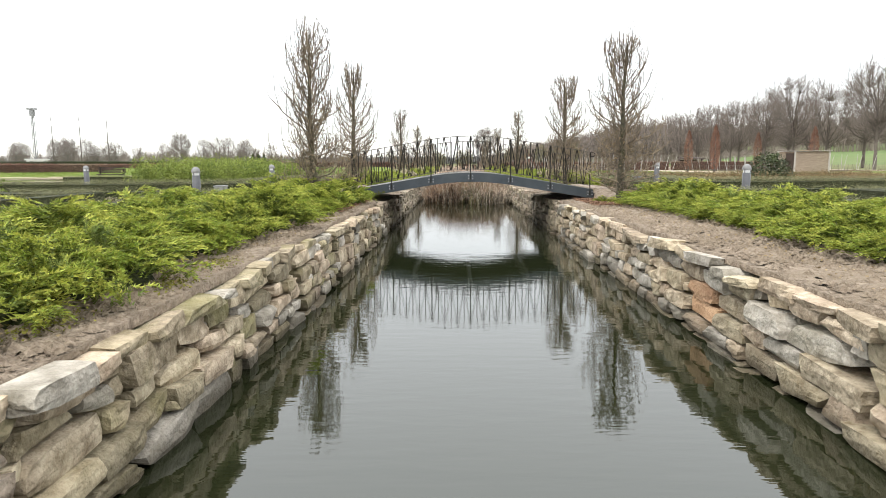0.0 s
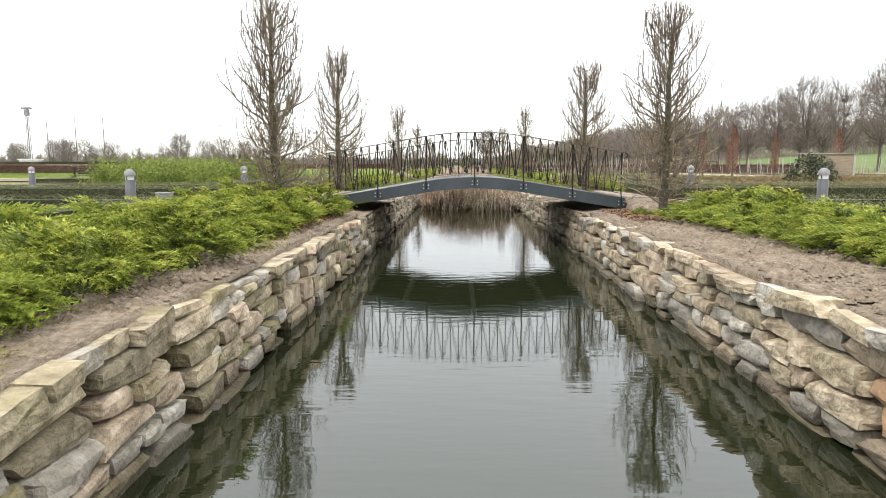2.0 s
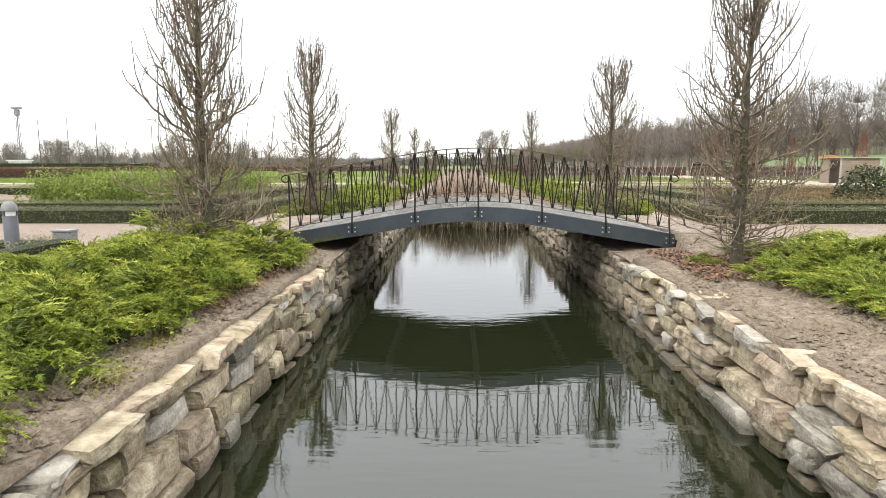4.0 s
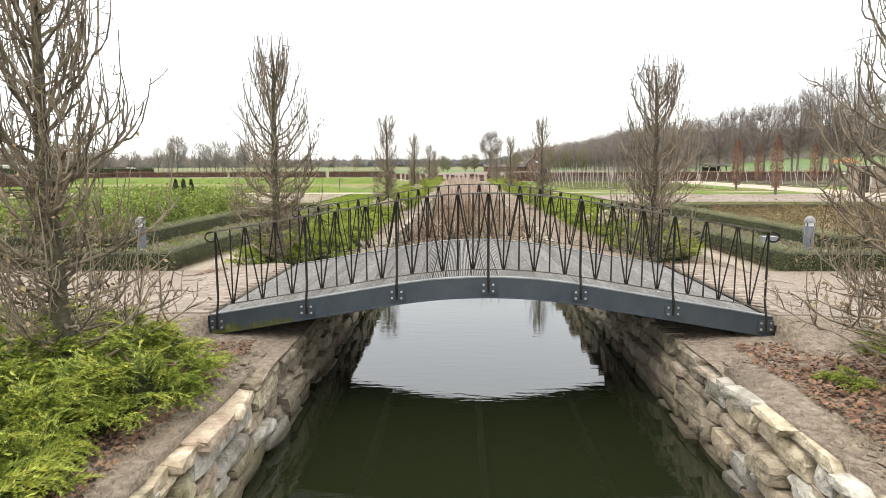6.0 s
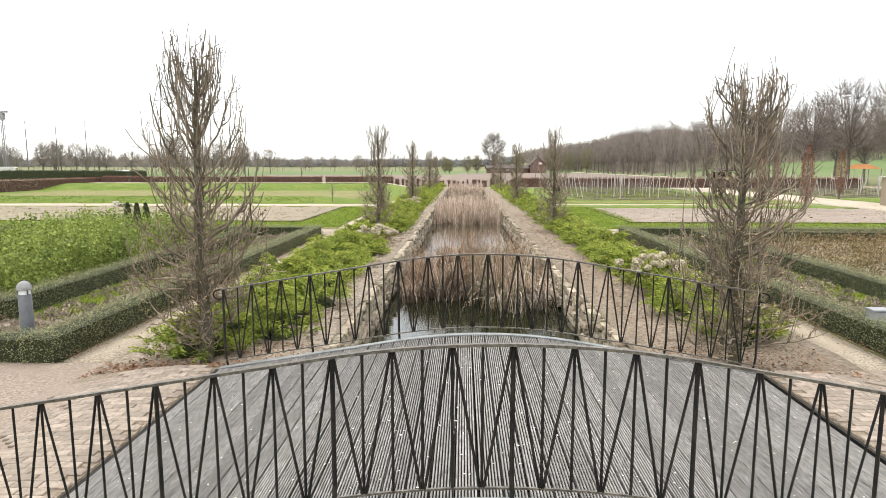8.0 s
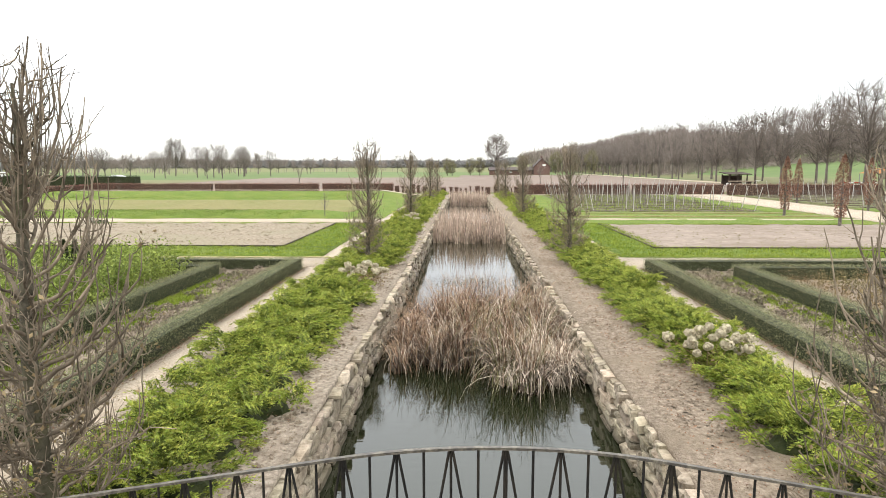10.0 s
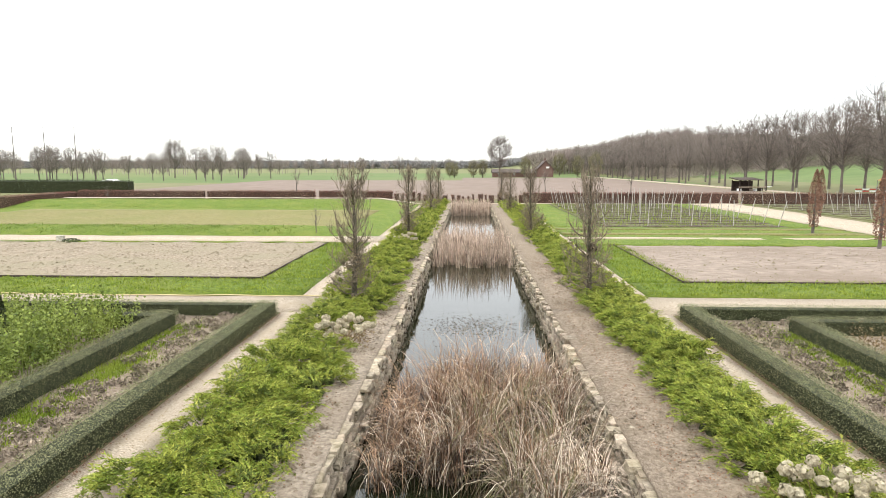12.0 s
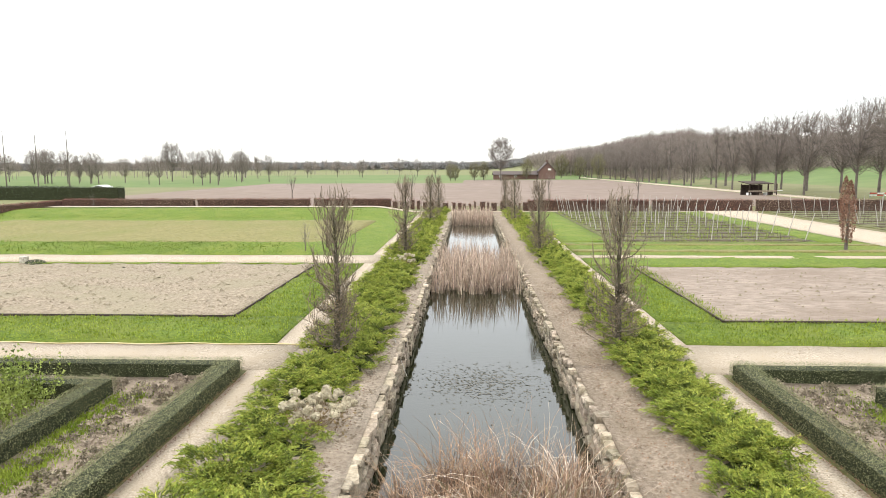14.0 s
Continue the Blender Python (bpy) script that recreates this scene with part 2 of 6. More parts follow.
BEECH_LEAF = surface("copper_beech_leaf", (0.085, 0.036, 0.028), (0.235, 0.115, 0.085), 2, 0.8, 0, patch=(0.29, 0.225, 0.16), patch_scale=0.22, patch_amount=0.7, vary="island", vary_amount=0.45, both_sides=0.2)
COPPER_LEAF = surface("rust_beech_leaf", (0.13, 0.065, 0.042), (0.30, 0.17, 0.12), 2, 0.8, 0, vary="island", vary_amount=0.4, both_sides=0.2)
SHRUB_LEAF = surface("fresh_green_leaf", (0.082, 0.125, 0.022), (0.27, 0.315, 0.07), 1.2, 0.7, 0, vary="island", vary_amount=0.45, both_sides=0.3)
DARK_LEAF = surface("dark_evergreen_leaf", (0.016, 0.025, 0.008), (0.05, 0.062, 0.02), 3, 0.6, 0, vary="island", vary_amount=0.4)
REED = surface("dead_reed_blade", (0.26, 0.19, 0.14), (0.56, 0.45, 0.36), 3, 0.85, 0, vary="island", vary_amount=0.5, both_sides=0.2, hue=0.01)
RUSH = surface("straw_rush_blade", (0.19, 0.148, 0.108), (0.66, 0.56, 0.44), 1.2, 0.8, 0, vary="island", vary_amount=0.55, hue=0.012)
RUSH_BROWN = surface("rust_brown_rush_blade", (0.070, 0.040, 0.022), (0.36, 0.235, 0.145), 1.2, 0.85, 0, vary="island", vary_amount=0.6, hue=0.010)
RUSH_GREEN = surface("olive_rush_blade", (0.055, 0.054, 0.020), (0.19, 0.172, 0.075), 1.2, 0.8, 0, vary="island", vary_amount=0.5, hue=0.012)
# very dark blades that paint the shade low in the clump
RUSH_SHADE = surface("rush_base_shade", (0.018, 0.012, 0.008), (0.085, 0.055, 0.034), 1.2, 0.6, 0, vary="island", vary_amount=0.5)
RUSH_SHOOT = surface("red_brown_rush_shoot", (0.085, 0.045, 0.026), (0.26, 0.155, 0.095), 1.2, 0.85, 0, vary="island", vary_amount=0.45, both_sides=0.2)
HEATHER = surface("grey_brown_lavender", (0.11, 0.086, 0.064), (0.34, 0.28, 0.212), 3, 0.9, 0, vary="island", vary_amount=0.45, patch=(0.125, 0.118, 0.062), patch_scale=0.9, patch_amount=0.6)
STRAW = surface("dead_perennial_stems", (0.10, 0.066, 0.034), (0.255, 0.178, 0.092), 5, 0.9, 0, vary="island", vary_amount=0.4, patch=(0.10, 0.11, 0.035), patch_scale=0.6, patch_amount=0.5)
BLOOM = surface("dried_cream_flower", (0.37, 0.32, 0.22), (0.56, 0.51, 0.375), 8, 0.9, 0, vary="island", vary_amount=0.22, both_sides=0.35)
MOSS = surface("yellow_green_moss", (0.104, 0.104, 0.016), (0.216, 0.200, 0.040), 10, 0.95, 0, vary="island", vary_amount=0.3)
BOLLARD = surface("grey_painted_aluminium", (0.055, 0.058, 0.064), (0.08, 0.083, 0.09), 6, 0.5, 0.1, 60, specular=0.4, distance=0.003)
CAP = surface("dull_grey_cast_cap", (0.160, 0.160, 0.160), (0.256, 0.256, 0.248), 8, 0.7, 0.3, 60, distance=0.003)
LENS = surface("frosted_lamp_ring", (0.65, 0.66, 0.66), (0.82, 0.82, 0.82), 6, 0.3, 0)
ZINC = surface("pale_grey_box", (0.18, 0.185, 0.19), (0.27, 0.275, 0.28), 6, 0.6, 0.1, 50, distance=0.003)
POST = surface("pale_vineyard_post", (0.294, 0.273, 0.245), (0.462, 0.441, 0.406), 10, 0.85, 0.3, 50)
FAR_BARK = surface("distant_tree_bark", (0.085, 0.073, 0.062), (0.18, 0.153, 0.132), 1, 0.95, 0, vary="island", vary_amount=0.2)
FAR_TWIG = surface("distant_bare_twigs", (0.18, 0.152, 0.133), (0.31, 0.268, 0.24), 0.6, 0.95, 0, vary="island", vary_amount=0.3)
WOOD_TWIG = surface("hill_wood_twigs", (0.19, 0.152, 0.132), (0.37, 0.315, 0.28), 0.12, 0.95, 0, vary="island", vary_amount=0.3, patch=(0.16, 0.148, 0.11), patch_scale=0.03)
# twig colour greyed to carry the haze of distance
HAZY_WOOD = surface("haze_grey_wood", (0.16, 0.156, 0.15), (0.215, 0.211, 0.205), 0.05, 0.95, 0, vary="island", vary_amount=0.10)
NEST = surface("dark_nest_sticks", (0.03, 0.022, 0.016), (0.08, 0.06, 0.042), 8, 0.95, 0, vary="island", vary_amount=0.3)
WEED = surface("floating_water_weed", (0.035, 0.032, 0.022), (0.10, 0.09, 0.065), 4, 0.6, 0, vary="island", vary_amount=0.35)
GRASS = surface("fresh_grass_blade", (0.095, 0.15, 0.010), (0.25, 0.30, 0.04), 2, 0.8, 0, vary="island", vary_amount=0.35, both_sides=0.3)
GRASS_DARK = surface("rank_bank_grass", (0.045, 0.088, 0.006), (0.145, 0.20, 0.024), 1.0, 0.85, 0, vary="island", vary_amount=0.35, both_sides=0.2)
FAR_OLIVE = surface("olive_catkin_twigs", (0.13, 0.125, 0.06), (0.26, 0.24, 0.13), 0.8, 0.95, 0, vary="island", vary_amount=0.3)
HOSE = surface("yellow_garden_hose", (0.42, 0.34, 0.16), (0.58, 0.48, 0.26), 4, 0.6, 0)
BRICK = surface("red_brown_brickwork", (0.11, 0.065, 0.053), (0.19, 0.115, 0.095), 2, 0.9, 0.4, 8)
TILE = surface("grey_brown_roof_tile", (0.06, 0.048, 0.044), (0.105, 0.085, 0.078), 3, 0.9, 0.4, 8)
WHITE = surface("white_paint", (0.68, 0.68, 0.66), (0.82, 0.82, 0.80), 3, 0.6, 0)
WOODEN = surface("weathered_board", (0.20, 0.155, 0.115), (0.33, 0.27, 0.205), 3, 0.85, 0.4, 30, stretch=(1, 8, 8))
ORANGE = surface("orange_panel", (0.36, 0.15, 0.04), (0.46, 0.20, 0.06), 3, 0.7, 0)
RED = surface("red_paint", (0.34, 0.05, 0.035), (0.44, 0.075, 0.05), 3, 0.6, 0)
DARK_WOOD = surface("dark_stained_wood", (0.03, 0.022, 0.018), (0.07, 0.05, 0.04), 3, 0.85, 0.4, 20)
GLASS_DARK = surface("dark_window_glass", (0.02, 0.022, 0.025), (0.04, 0.042, 0.045), 2, 0.1, 0, specular=0.6)

WATER = bpy.data.materials.new("still_canal_water")
WATER.use_nodes = True
n, l = WATER.node_tree.nodes, WATER.node_tree.links
p = n["Principled BSDF"]
p.inputs["Base Color"].default_value = (0.0115, 0.0142, 0.006, 1)
p.inputs["Roughness"].default_value, p.inputs["IOR"].default_value = 0.01, 1.68
p.inputs["Specular Tint"].default_value = (0.93, 0.98, 1.0, 1)
co = n.new("ShaderNodeTexCoord")
mp = n.new("ShaderNodeMapping")
mp.inputs["Scale"].default_value = (0.55, 2.0, 1)
rip = n.new("ShaderNodeTexNoise")
rip.inputs["Scale"].default_value, rip.inputs["Detail"].default_value = 4.0, 3
bp = n.new("ShaderNodeBump")
bp.inputs["Strength"].default_value, bp.inputs["Distance"].default_value = 0.17, 0.012
l.new(co.outputs["Object"], mp.inputs[0])
l.new(mp.outputs[0], rip.inputs["Vector"])
l.new(rip.outputs[0], bp.inputs["Height"])
l.new(bp.outputs[0], p.inputs["Normal"])

# ---- mesh helpers ----
rng = np.random.default_rng(7)


def mesh(name, verts, faces, material, smooth=False):
    """A mesh from vertices and one or more arrays of faces (tris or quads)."""
    me = bpy.data.meshes.new(name)
    verts = np.asarray(verts, dtype=np.float32).reshape(-1, 3)
    faces = [np.asarray(f, dtype=np.int32) for f in (faces if isinstance(faces, list) else [faces]) if len(f)]
    loops = np.concatenate([f.ravel() for f in faces])
    totals = np.concatenate([np.full(len(f), f.shape[1], dtype=np.int32) for f in faces])
    starts = np.concatenate([[0], np.cumsum(totals)[:-1]]).astype(np.int32)
    me.vertices.add(len(verts))
    me.vertices.foreach_set("co", verts.ravel())
    me.loops.add(len(loops))
    me.loops.foreach_set("vertex_index", loops)
    me.polygons.add(len(totals))
    me.polygons.foreach_set("loop_start", starts)
    me.update(calc_edges=True)
    me.validate()
    me.polygons.foreach_set("use_smooth", np.full(len(me.polygons), smooth))
    me.materials.append(material)
    return me


def part(name, data, parent, label=""):
    ob = new(name, data)
    ob.parent = parent
    return tagged(ob, label)


def thing(name, label, category, group="", kind="", data=None, at=None):
    ob = new(name, data)
    if at is not None:
        ob.matrix_basis = at
    return tagged(ob, label, category, group, kind)


def join(pieces):
    """One set of vertices and quads from several."""
    vs, fs, k = [], [], 0
    for v, f in pieces:
        v, f = np.asarray(v, float).reshape(-1, 3), np.asarray(f, int)
        vs.append(v)
        fs.append(f + k)
        k += len(v)
    return np.concatenate(vs), np.concatenate(fs)


def box(x0, x1, y0, y1, z0, z1):
    v = [(x, y, z) for z in (z0, z1) for y in (y0, y1) for x in (x0, x1)]
    f = [(0, 2, 3, 1), (4, 5, 7, 6), (0, 1, 5, 4), (1, 3, 7, 5), (3, 2, 6, 7), (2, 0, 4, 6)]
    return np.array(v, float), np.array(f)


def soft_box(x0, x1, y0, y1, z0, z1, r):
    """A box with chamfered edges, 26 quads and corner faces folded into quads."""
    bm = bmesh.new()
    bmesh.ops.create_cube(bm, size=1)
    for v in bm.verts:
        v.co = ((x0 + x1) / 2 + v.co.x * (x1 - x0), (y0 + y1) / 2 + v.co.y * (y1 - y0), (z0 + z1) / 2 + v.co.z * (z1 - z0))
    bmesh.ops.bevel(bm, geom=list(bm.edges), offset=r, segments=1, affect="EDGES")
    return bm


def from_bm(name, bm, material, smooth=False):
    me = bpy.data.meshes.new(name)
    bm.to_mesh(me)
    bm.free()
    me.materials.append(material)
    me.polygons.foreach_set("use_smooth", np.full(len(me.polygons), smooth))
    return me


def tube(pts, radii, sides=5):
    """A tapered tube along points, open at the ends."""
    pts, radii = np.asarray(pts, float), np.asarray(radii, float)
    k = len(pts)
    d = np.gradient(pts, axis=0)
    d /= np.linalg.norm(d, axis=1)[:, None] + 1e-9
    ref = np.where(np.abs(d[:, 2:3]) > 0.9, [[1.0, 0, 0]], [[0, 0, 1.0]])
    u = np.cross(d, ref)
    u /= np.linalg.norm(u, axis=1)[:, None] + 1e-9
    w = np.cross(d, u)
    a = np.arange(sides) * 2 * np.pi / sides
    ring = u[:, None] * np.cos(a)[None, :, None] + w[:, None] * np.sin(a)[None, :, None]
    v = (pts[:, None] + ring * radii[:, None, None]).reshape(-1, 3)
    i, j = np.meshgrid(np.arange(k - 1), np.arange(sides), indexing="ij")
    j2 = (j + 1) % sides
    f = np.stack([i * sides + j, i * sides + j2, (i + 1) * sides + j2, (i + 1) * sides + j], -1).reshape(-1, 4)
    return v, f


def stamp(v, f, frames):
    """Copies of one small mesh under many 4 x 4 matrices, as one set of arrays."""
    frames = np.asarray(frames, float)
    v = np.asarray(v, float)
    h = np.concatenate([v, np.ones((len(v), 1))], 1)
    out = np.einsum("nij,kj->nki", frames[:, :3, :], h).reshape(-1, 3)
    f = np.asarray(f)
    ff = (f[None] + (np.arange(len(frames)) * len(v))[:, None, None]).reshape(-1, f.shape[1])
    return out, ff


def frames_at(places, ahead, up_hint, scale):
    """Matrices with their y axis along ahead, at places, with the given scale."""
    places, ahead = np.asarray(places, float), np.asarray(ahead, float)
    n = len(places)
    y = ahead / (np.linalg.norm(ahead, axis=1)[:, None] + 1e-9)
    x = np.cross(y, np.broadcast_to(up_hint, (n, 3)))
    x /= np.linalg.norm(x, axis=1)[:, None] + 1e-9
    z = np.cross(x, y)
    m = np.zeros((n, 4, 4))
    s = np.broadcast_to(np.asarray(scale, float).reshape(-1, 1), (n, 1))
    m[:, :3, 0], m[:, :3, 1], m[:, :3, 2], m[:, :3, 3], m[:, 3, 3] = x * s, y * s, z * s, places, 1
    return m


def leaf_quads(places, normals, size, aspect=0.6):
    """Small leaf-shaped quads, randomly turned, facing roughly along normals."""
    k = len(places)
    ahead = np.cross(normals, rng.normal(size=(k, 3)))
    fr = frames_at(places, ahead, np.array([0, 0, 1.0]), size * rng.uniform(0.7, 1.3, k))
    nx = np.asarray(normals, float) / (np.linalg.norm(normals, axis=1)[:, None] + 1e-9)
    y = fr[:, :3, 1]
    s = np.linalg.norm(y, axis=1)[:, None]
    x = np.cross(y / s, nx)
    fr[:, :3, 0], fr[:, :3, 2] = x * s, nx * s
    v = np.array([(0, -0.5, 0), (aspect / 2, 0.0, 0.06), (0, 0.5, 0), (-aspect / 2, 0.0, 0.06)])
    return stamp(v, np.array([(0, 1, 2, 3)]), fr)


def leaf_slivers(places, normals, size, aspect=0.7):
    """Small pointed leaves of one triangle each, randomly turned."""
    v, f = leaf_quads(places, normals, size, aspect)
    v = v.reshape(-1, 4, 3)[:, [3, 1, 2]].reshape(-1, 3)
    return v, np.arange(len(v)).reshape(-1, 3)

# ---- ground, canal, paths, lawns ----
def smooth01(t):
    t = min(max(t, 0.0), 1.0)
    return t * t * (3 - 2 * t)


def land(x, y):
    """Height of the open land: flat garden, a hill rising to the east, a low ridge far off."""
    h = G + 5.0 * smooth01((x - 62) / 75) * smooth01((y + 60) / 160) + 12 * smooth01((y - 290) / 180) * smooth01((x - 20) / 120)
    return h + 10 * smooth01((y - 500) / 1200)


xs = [-3500, -1600, -800, -420, -260, -160, -100, -62, -48, -30, -2.45, 2.35, 22, 49, 60, 78, 95, 115, 140, 170, 210, 260, 320, 420, 600, 1000, 3500]
ys = [-3000, -300, -120, -40, 73.4, 84, 105, 132, 163, 200, 250, 300, 350, 420, 560, 800, 1200, 1800, 4500]
gv = [(x, y, land(x, y)) for y in ys for x in xs]
gf, gm = [], []
for j in range(len(ys) - 1):
    for i in range(len(xs) - 1):
        cx, cy = (xs[i] + xs[i + 1]) / 2, (ys[j] + ys[j + 1]) / 2
        if -2.45 < cx < 2.35 and -40 < cy < 73.4:
            continue
        a = j * len(xs) + i
        gf.append((a, a + 1, a + 1 + len(xs), a + len(xs)))
        if -62 < cx < 49 and 84 < cy < (250 if cx > -2.45 else 200):
            gm.append(1)
        elif cy > 163 and cx < 60 or cx > 78:
            gm.append(2 if (cy < 420 and cx < 60) or cx > 78 else 3)
        elif cy > 84 or cx > 49 or cx < -48:
            gm.append(3)
        else:
            gm.append(0)
ground_mesh = mesh("ground", gv, np.array(gf), EARTH, smooth=True)
for m in (FIELD_BROWN, FIELD_GREEN, FIELD_PALE):
    ground_mesh.materials.append(m)
ground_mesh.polygons.foreach_set("material_index", np.array(gm, dtype=np.int32))
thing("ground", "flat open land with ploughed and green fields", "ground", kind="structure", data=ground_mesh)

thing("water", "still dark green canal water reflecting the sky", "water", kind="structure",
      data=mesh("water", [(-2.7, -40, 0), (2.6, -40, 0), (2.6, 73.2, 0), (-2.7, 73.2, 0)], np.array([(0, 1, 2, 3)]), WATER))


def slab(name, x0, x1, y0, y1, top, material, label, category, step=1.2, rough=0.012, depth=0.06):
    """A piece of ground cover: a gently uneven top with a real edge down to the soil."""
    nx, ny = max(2, int((x1 - x0) / step) + 1), max(2, int((y1 - y0) / step) + 1)
    nx, ny = min(nx, 60), min(ny, 60)
    gx, gy = np.meshgrid(np.linspace(x0, x1, nx), np.linspace(y0, y1, ny))
    gz = top + np.clip(rng.normal(size=gx.shape) * rough, -0.02, 0.05)
    v = np.stack([gx, gy, gz], -1).reshape(-1, 3)
    i, j = np.meshgrid(np.arange(nx - 1), np.arange(ny - 1))
    a = (j * nx + i).ravel()
    f = np.stack([a, a + 1, a + 1 + nx, a + nx], 1)
    ring = np.concatenate([np.arange(nx), np.arange(1, ny) * nx + nx - 1, (ny - 1) * nx + np.arange(nx - 2, -1, -1), np.arange(ny - 2, 0, -1) * nx])
    low = v[ring].copy()
    low[:, 2] = top - depth
    k = len(v)
    r2 = np.roll(ring, -1)
    q = np.arange(len(ring))
    side = np.stack([r2, ring, k + q, k + (q + 1) % len(ring)], 1)
    return thing(name, label, category, kind="structure", data=mesh(name, np.concatenate([v, low]), np.concatenate([f, side]), material, smooth=True))


# bare planting beds along both canal walls
for side, x0, x1 in (("left", -4.84, -2.26), ("right", 2.16, 4.84)):
    for y0, y1 in ((-40, -1.0), (4.5, 20.9), (20.9, 73.4)):
        slab("planting_bed", x0, x1, y0, y1, G + 0.03, SOIL_PALE if x0 < 0 and y0 > 0 else SOIL, "bare brown soil of a planting bed", "soil", 0.25 if y0 < 0 else 0.6, 0.018)
# gravel paths beside the beds
for x0, x1 in ((-5.58, -4.85), (4.85, 5.42)):
    slab("path", x0, x1, -40, -1.15, G + 0.02, GRAVEL, "narrow pale gravel path", "path")
    slab("path", x0, x1, 4.6, 73.6, G + 0.02, GRAVEL, "narrow pale gravel path", "path")
slab("path", -60, -4.85, 20.42, 22.45, G + 0.026, GRAVEL, "pale gravel cross path", "path")
slab("path", 4.85, 60, 20.42, 22.75, G + 0.026, GRAVEL, "pale gravel cross path", "path")
slab("path", -47, -4.85, 37.0, 39.6, G + 0.05, GRAVEL, "pale gravel cross path", "path")
slab("path", 5.4, 24, 38.9, 39.7, G + 0.06, GRAVEL, "thin sandy strip across the grass", "path")
slab("path", 24.2, 29.2, 14, 82, G + 0.05, GRAVEL, "broad pale gravel drive", "path")
slab("path", -4.4, 30, 73.4, 74.3, G + 0.06, GRAVEL, "pale gravel strip before the hedge", "path")
slab("path", 50, 53.5, 40, 330, G + 0.05, GRAVEL, "pale lane under the tall trees", "path", 6)
# lawns
for x0, x1, y0, y1 in ((-60, -5.6, 22.5, 25.6), (-7.9, -5.6, 25.6, 36.95), (5.45, 46, 22.8, 25.3), (5.45, 7.4, 25.3, 36.0), (5.45, 24.1, 36.0, 46.0), (5.45, 8.6, 46.0, 73.5),
                       (21.5, 24.1, 46, 73.5), (29.3, 49, 22, 50)):
    slab("lawn", x0, x1, y0, y1, G + 0.04, LAWN, "bright green grass strip", "lawn", 0.8, 0.02)
slab("lawn", -60, -7.95, 36.5, 37.0, G + 0.04, LAWN, "grass edge of the tilled bed", "lawn", 0.8, 0.02)


def profile_lawn(x0, x1, rows, material, name, label):
    """A lawn with low banks: rows of (y, height above the garden)."""
    cols = np.concatenate([np.linspace(x0, x1 - 6, 26), np.linspace(x1 - 5, x1, 7)])
    v = [(x, y, G + 0.04 + (z - 0.04) * smooth01((x1 - x) / 5) + rng.normal() * 0.015) for y, z in rows for x in cols]
    nx = len(cols)
    f = [(j * nx + i, j * nx + i + 1, (j + 1) * nx + i + 1, (j + 1) * nx + i) for j in range(len(rows) - 1) for i in range(nx - 1)]
    thing(name, label, "lawn", kind="structure", data=mesh(name, v, np.array(f), material, smooth=True))


profile_lawn(-47, -5.6, [(39.6, 0.0), (39.7, 0.05), (41, 0.22), (42.5, 0.42), (44, 0.14), (46, 0.06), (61, 0.06), (63.2, 0.10), (65, 0.36), (67, 0.66), (68.2, 0.72), (70, 0.66), (73.5, 0.55), (74.4, 0.5)], LAWN, "lawn",
             "green lawn with two low grass banks")
slab("lawn", -42, -8.6, 44.4, 61.5, G + 0.10, LAWN_DRY, "yellowed mown lawn", "lawn", 1.0, 0.02)
v = [(x, y, G + 0.05 + 0.58 * smooth01((-5.6 - x) / 5) + rng.uniform(0, 0.02)) for y in (71.6, 72.4, 73.3) for x in np.linspace(-46, -5.0, 40)]
f = [(j * 40 + i, j * 40 + i + 1, j * 40 + 41 + i, j * 40 + 40 + i) for j in range(2) for i in range(39)]
thing("path", "pale gravel path along the top of the bank", "path", kind="structure", data=mesh("path", np.array(v) + [0, 0, 0.05], np.array(f), GRAVEL, True))
# tilled beds
slab("tilled_bed", -34, -7.9, 25.6, 36.5, G + 0.03, TILLED, "empty pale brown tilled garden bed", "soil", 0.5, 0.035)
slab("tilled_bed", 7.4, 40, 25.3, 36.0, G + 0.03, TILLED_FINE, "empty raked pinkish brown garden bed", "soil", 0.5, 0.022)
for ya, yb in ((41.2, 42.1), (44.2, 44.9)):
    slab("grass_strip", 5.5, 24.0, ya, yb, G + 0.075, LAWN_DRY, "yellowed strip across the grass", "grass", 0.8, 0.012)
slab("vineyard_bed", 8.6, 21.5, 46, 73.6, G + 0.04, VINE_GRASS, "weedy green ground between the vine rows", "grass", 0.6, 0.03)
slab("vineyard_bed", 30.5, 46, 50, 73.6, G + 0.04, VINE_GRASS, "weedy green ground between the vine rows", "grass", 0.6, 0.03)
for x0, x1, ya, yb, step in ((9.0, 21.2, 46.8, 73.2, 2.2), (31.3, 45.2, 51, 73.2, 2.6)):
    for y in np.arange(ya, yb, step):
        slab("soil_strip", x0, x1, y - 0.38, y + 0.38, G + 0.085, VINE_SOIL, "dark hoed soil under a row of vines", "soil", 0.8, 0.012)
# dark boards set on edge round the beds; the left bed's paint a step's shade
for x0, x1, y0, y1 in ((7.33, 7.37, 25.25, 36.05), (7.37, 40, 25.21, 25.25), (-7.87, -7.83, 25.55, 36.5), (-34, -7.87, 25.51, 25.55)):
    thing("edging_board", "dark weathered edging board round a garden bed, at the left bed standing for step shade", "board", kind="structure", data=mesh("edging_board", *box(x0, x1, y0, y1, G - 0.05, G + 0.10), DARK_WOOD))
# beds inside the hedges
for s in (-1, 1):
    for y0, y1 in ((5.0, 19.9), (-17.0, -1.5)):
        a, b = sorted((s * 5.8, s * 24))
        slab("hedged_bed", a, b, y0, y1, G + 0.035, SOIL, "brown soil between low box hedges", "soil", 0.7, 0.02)


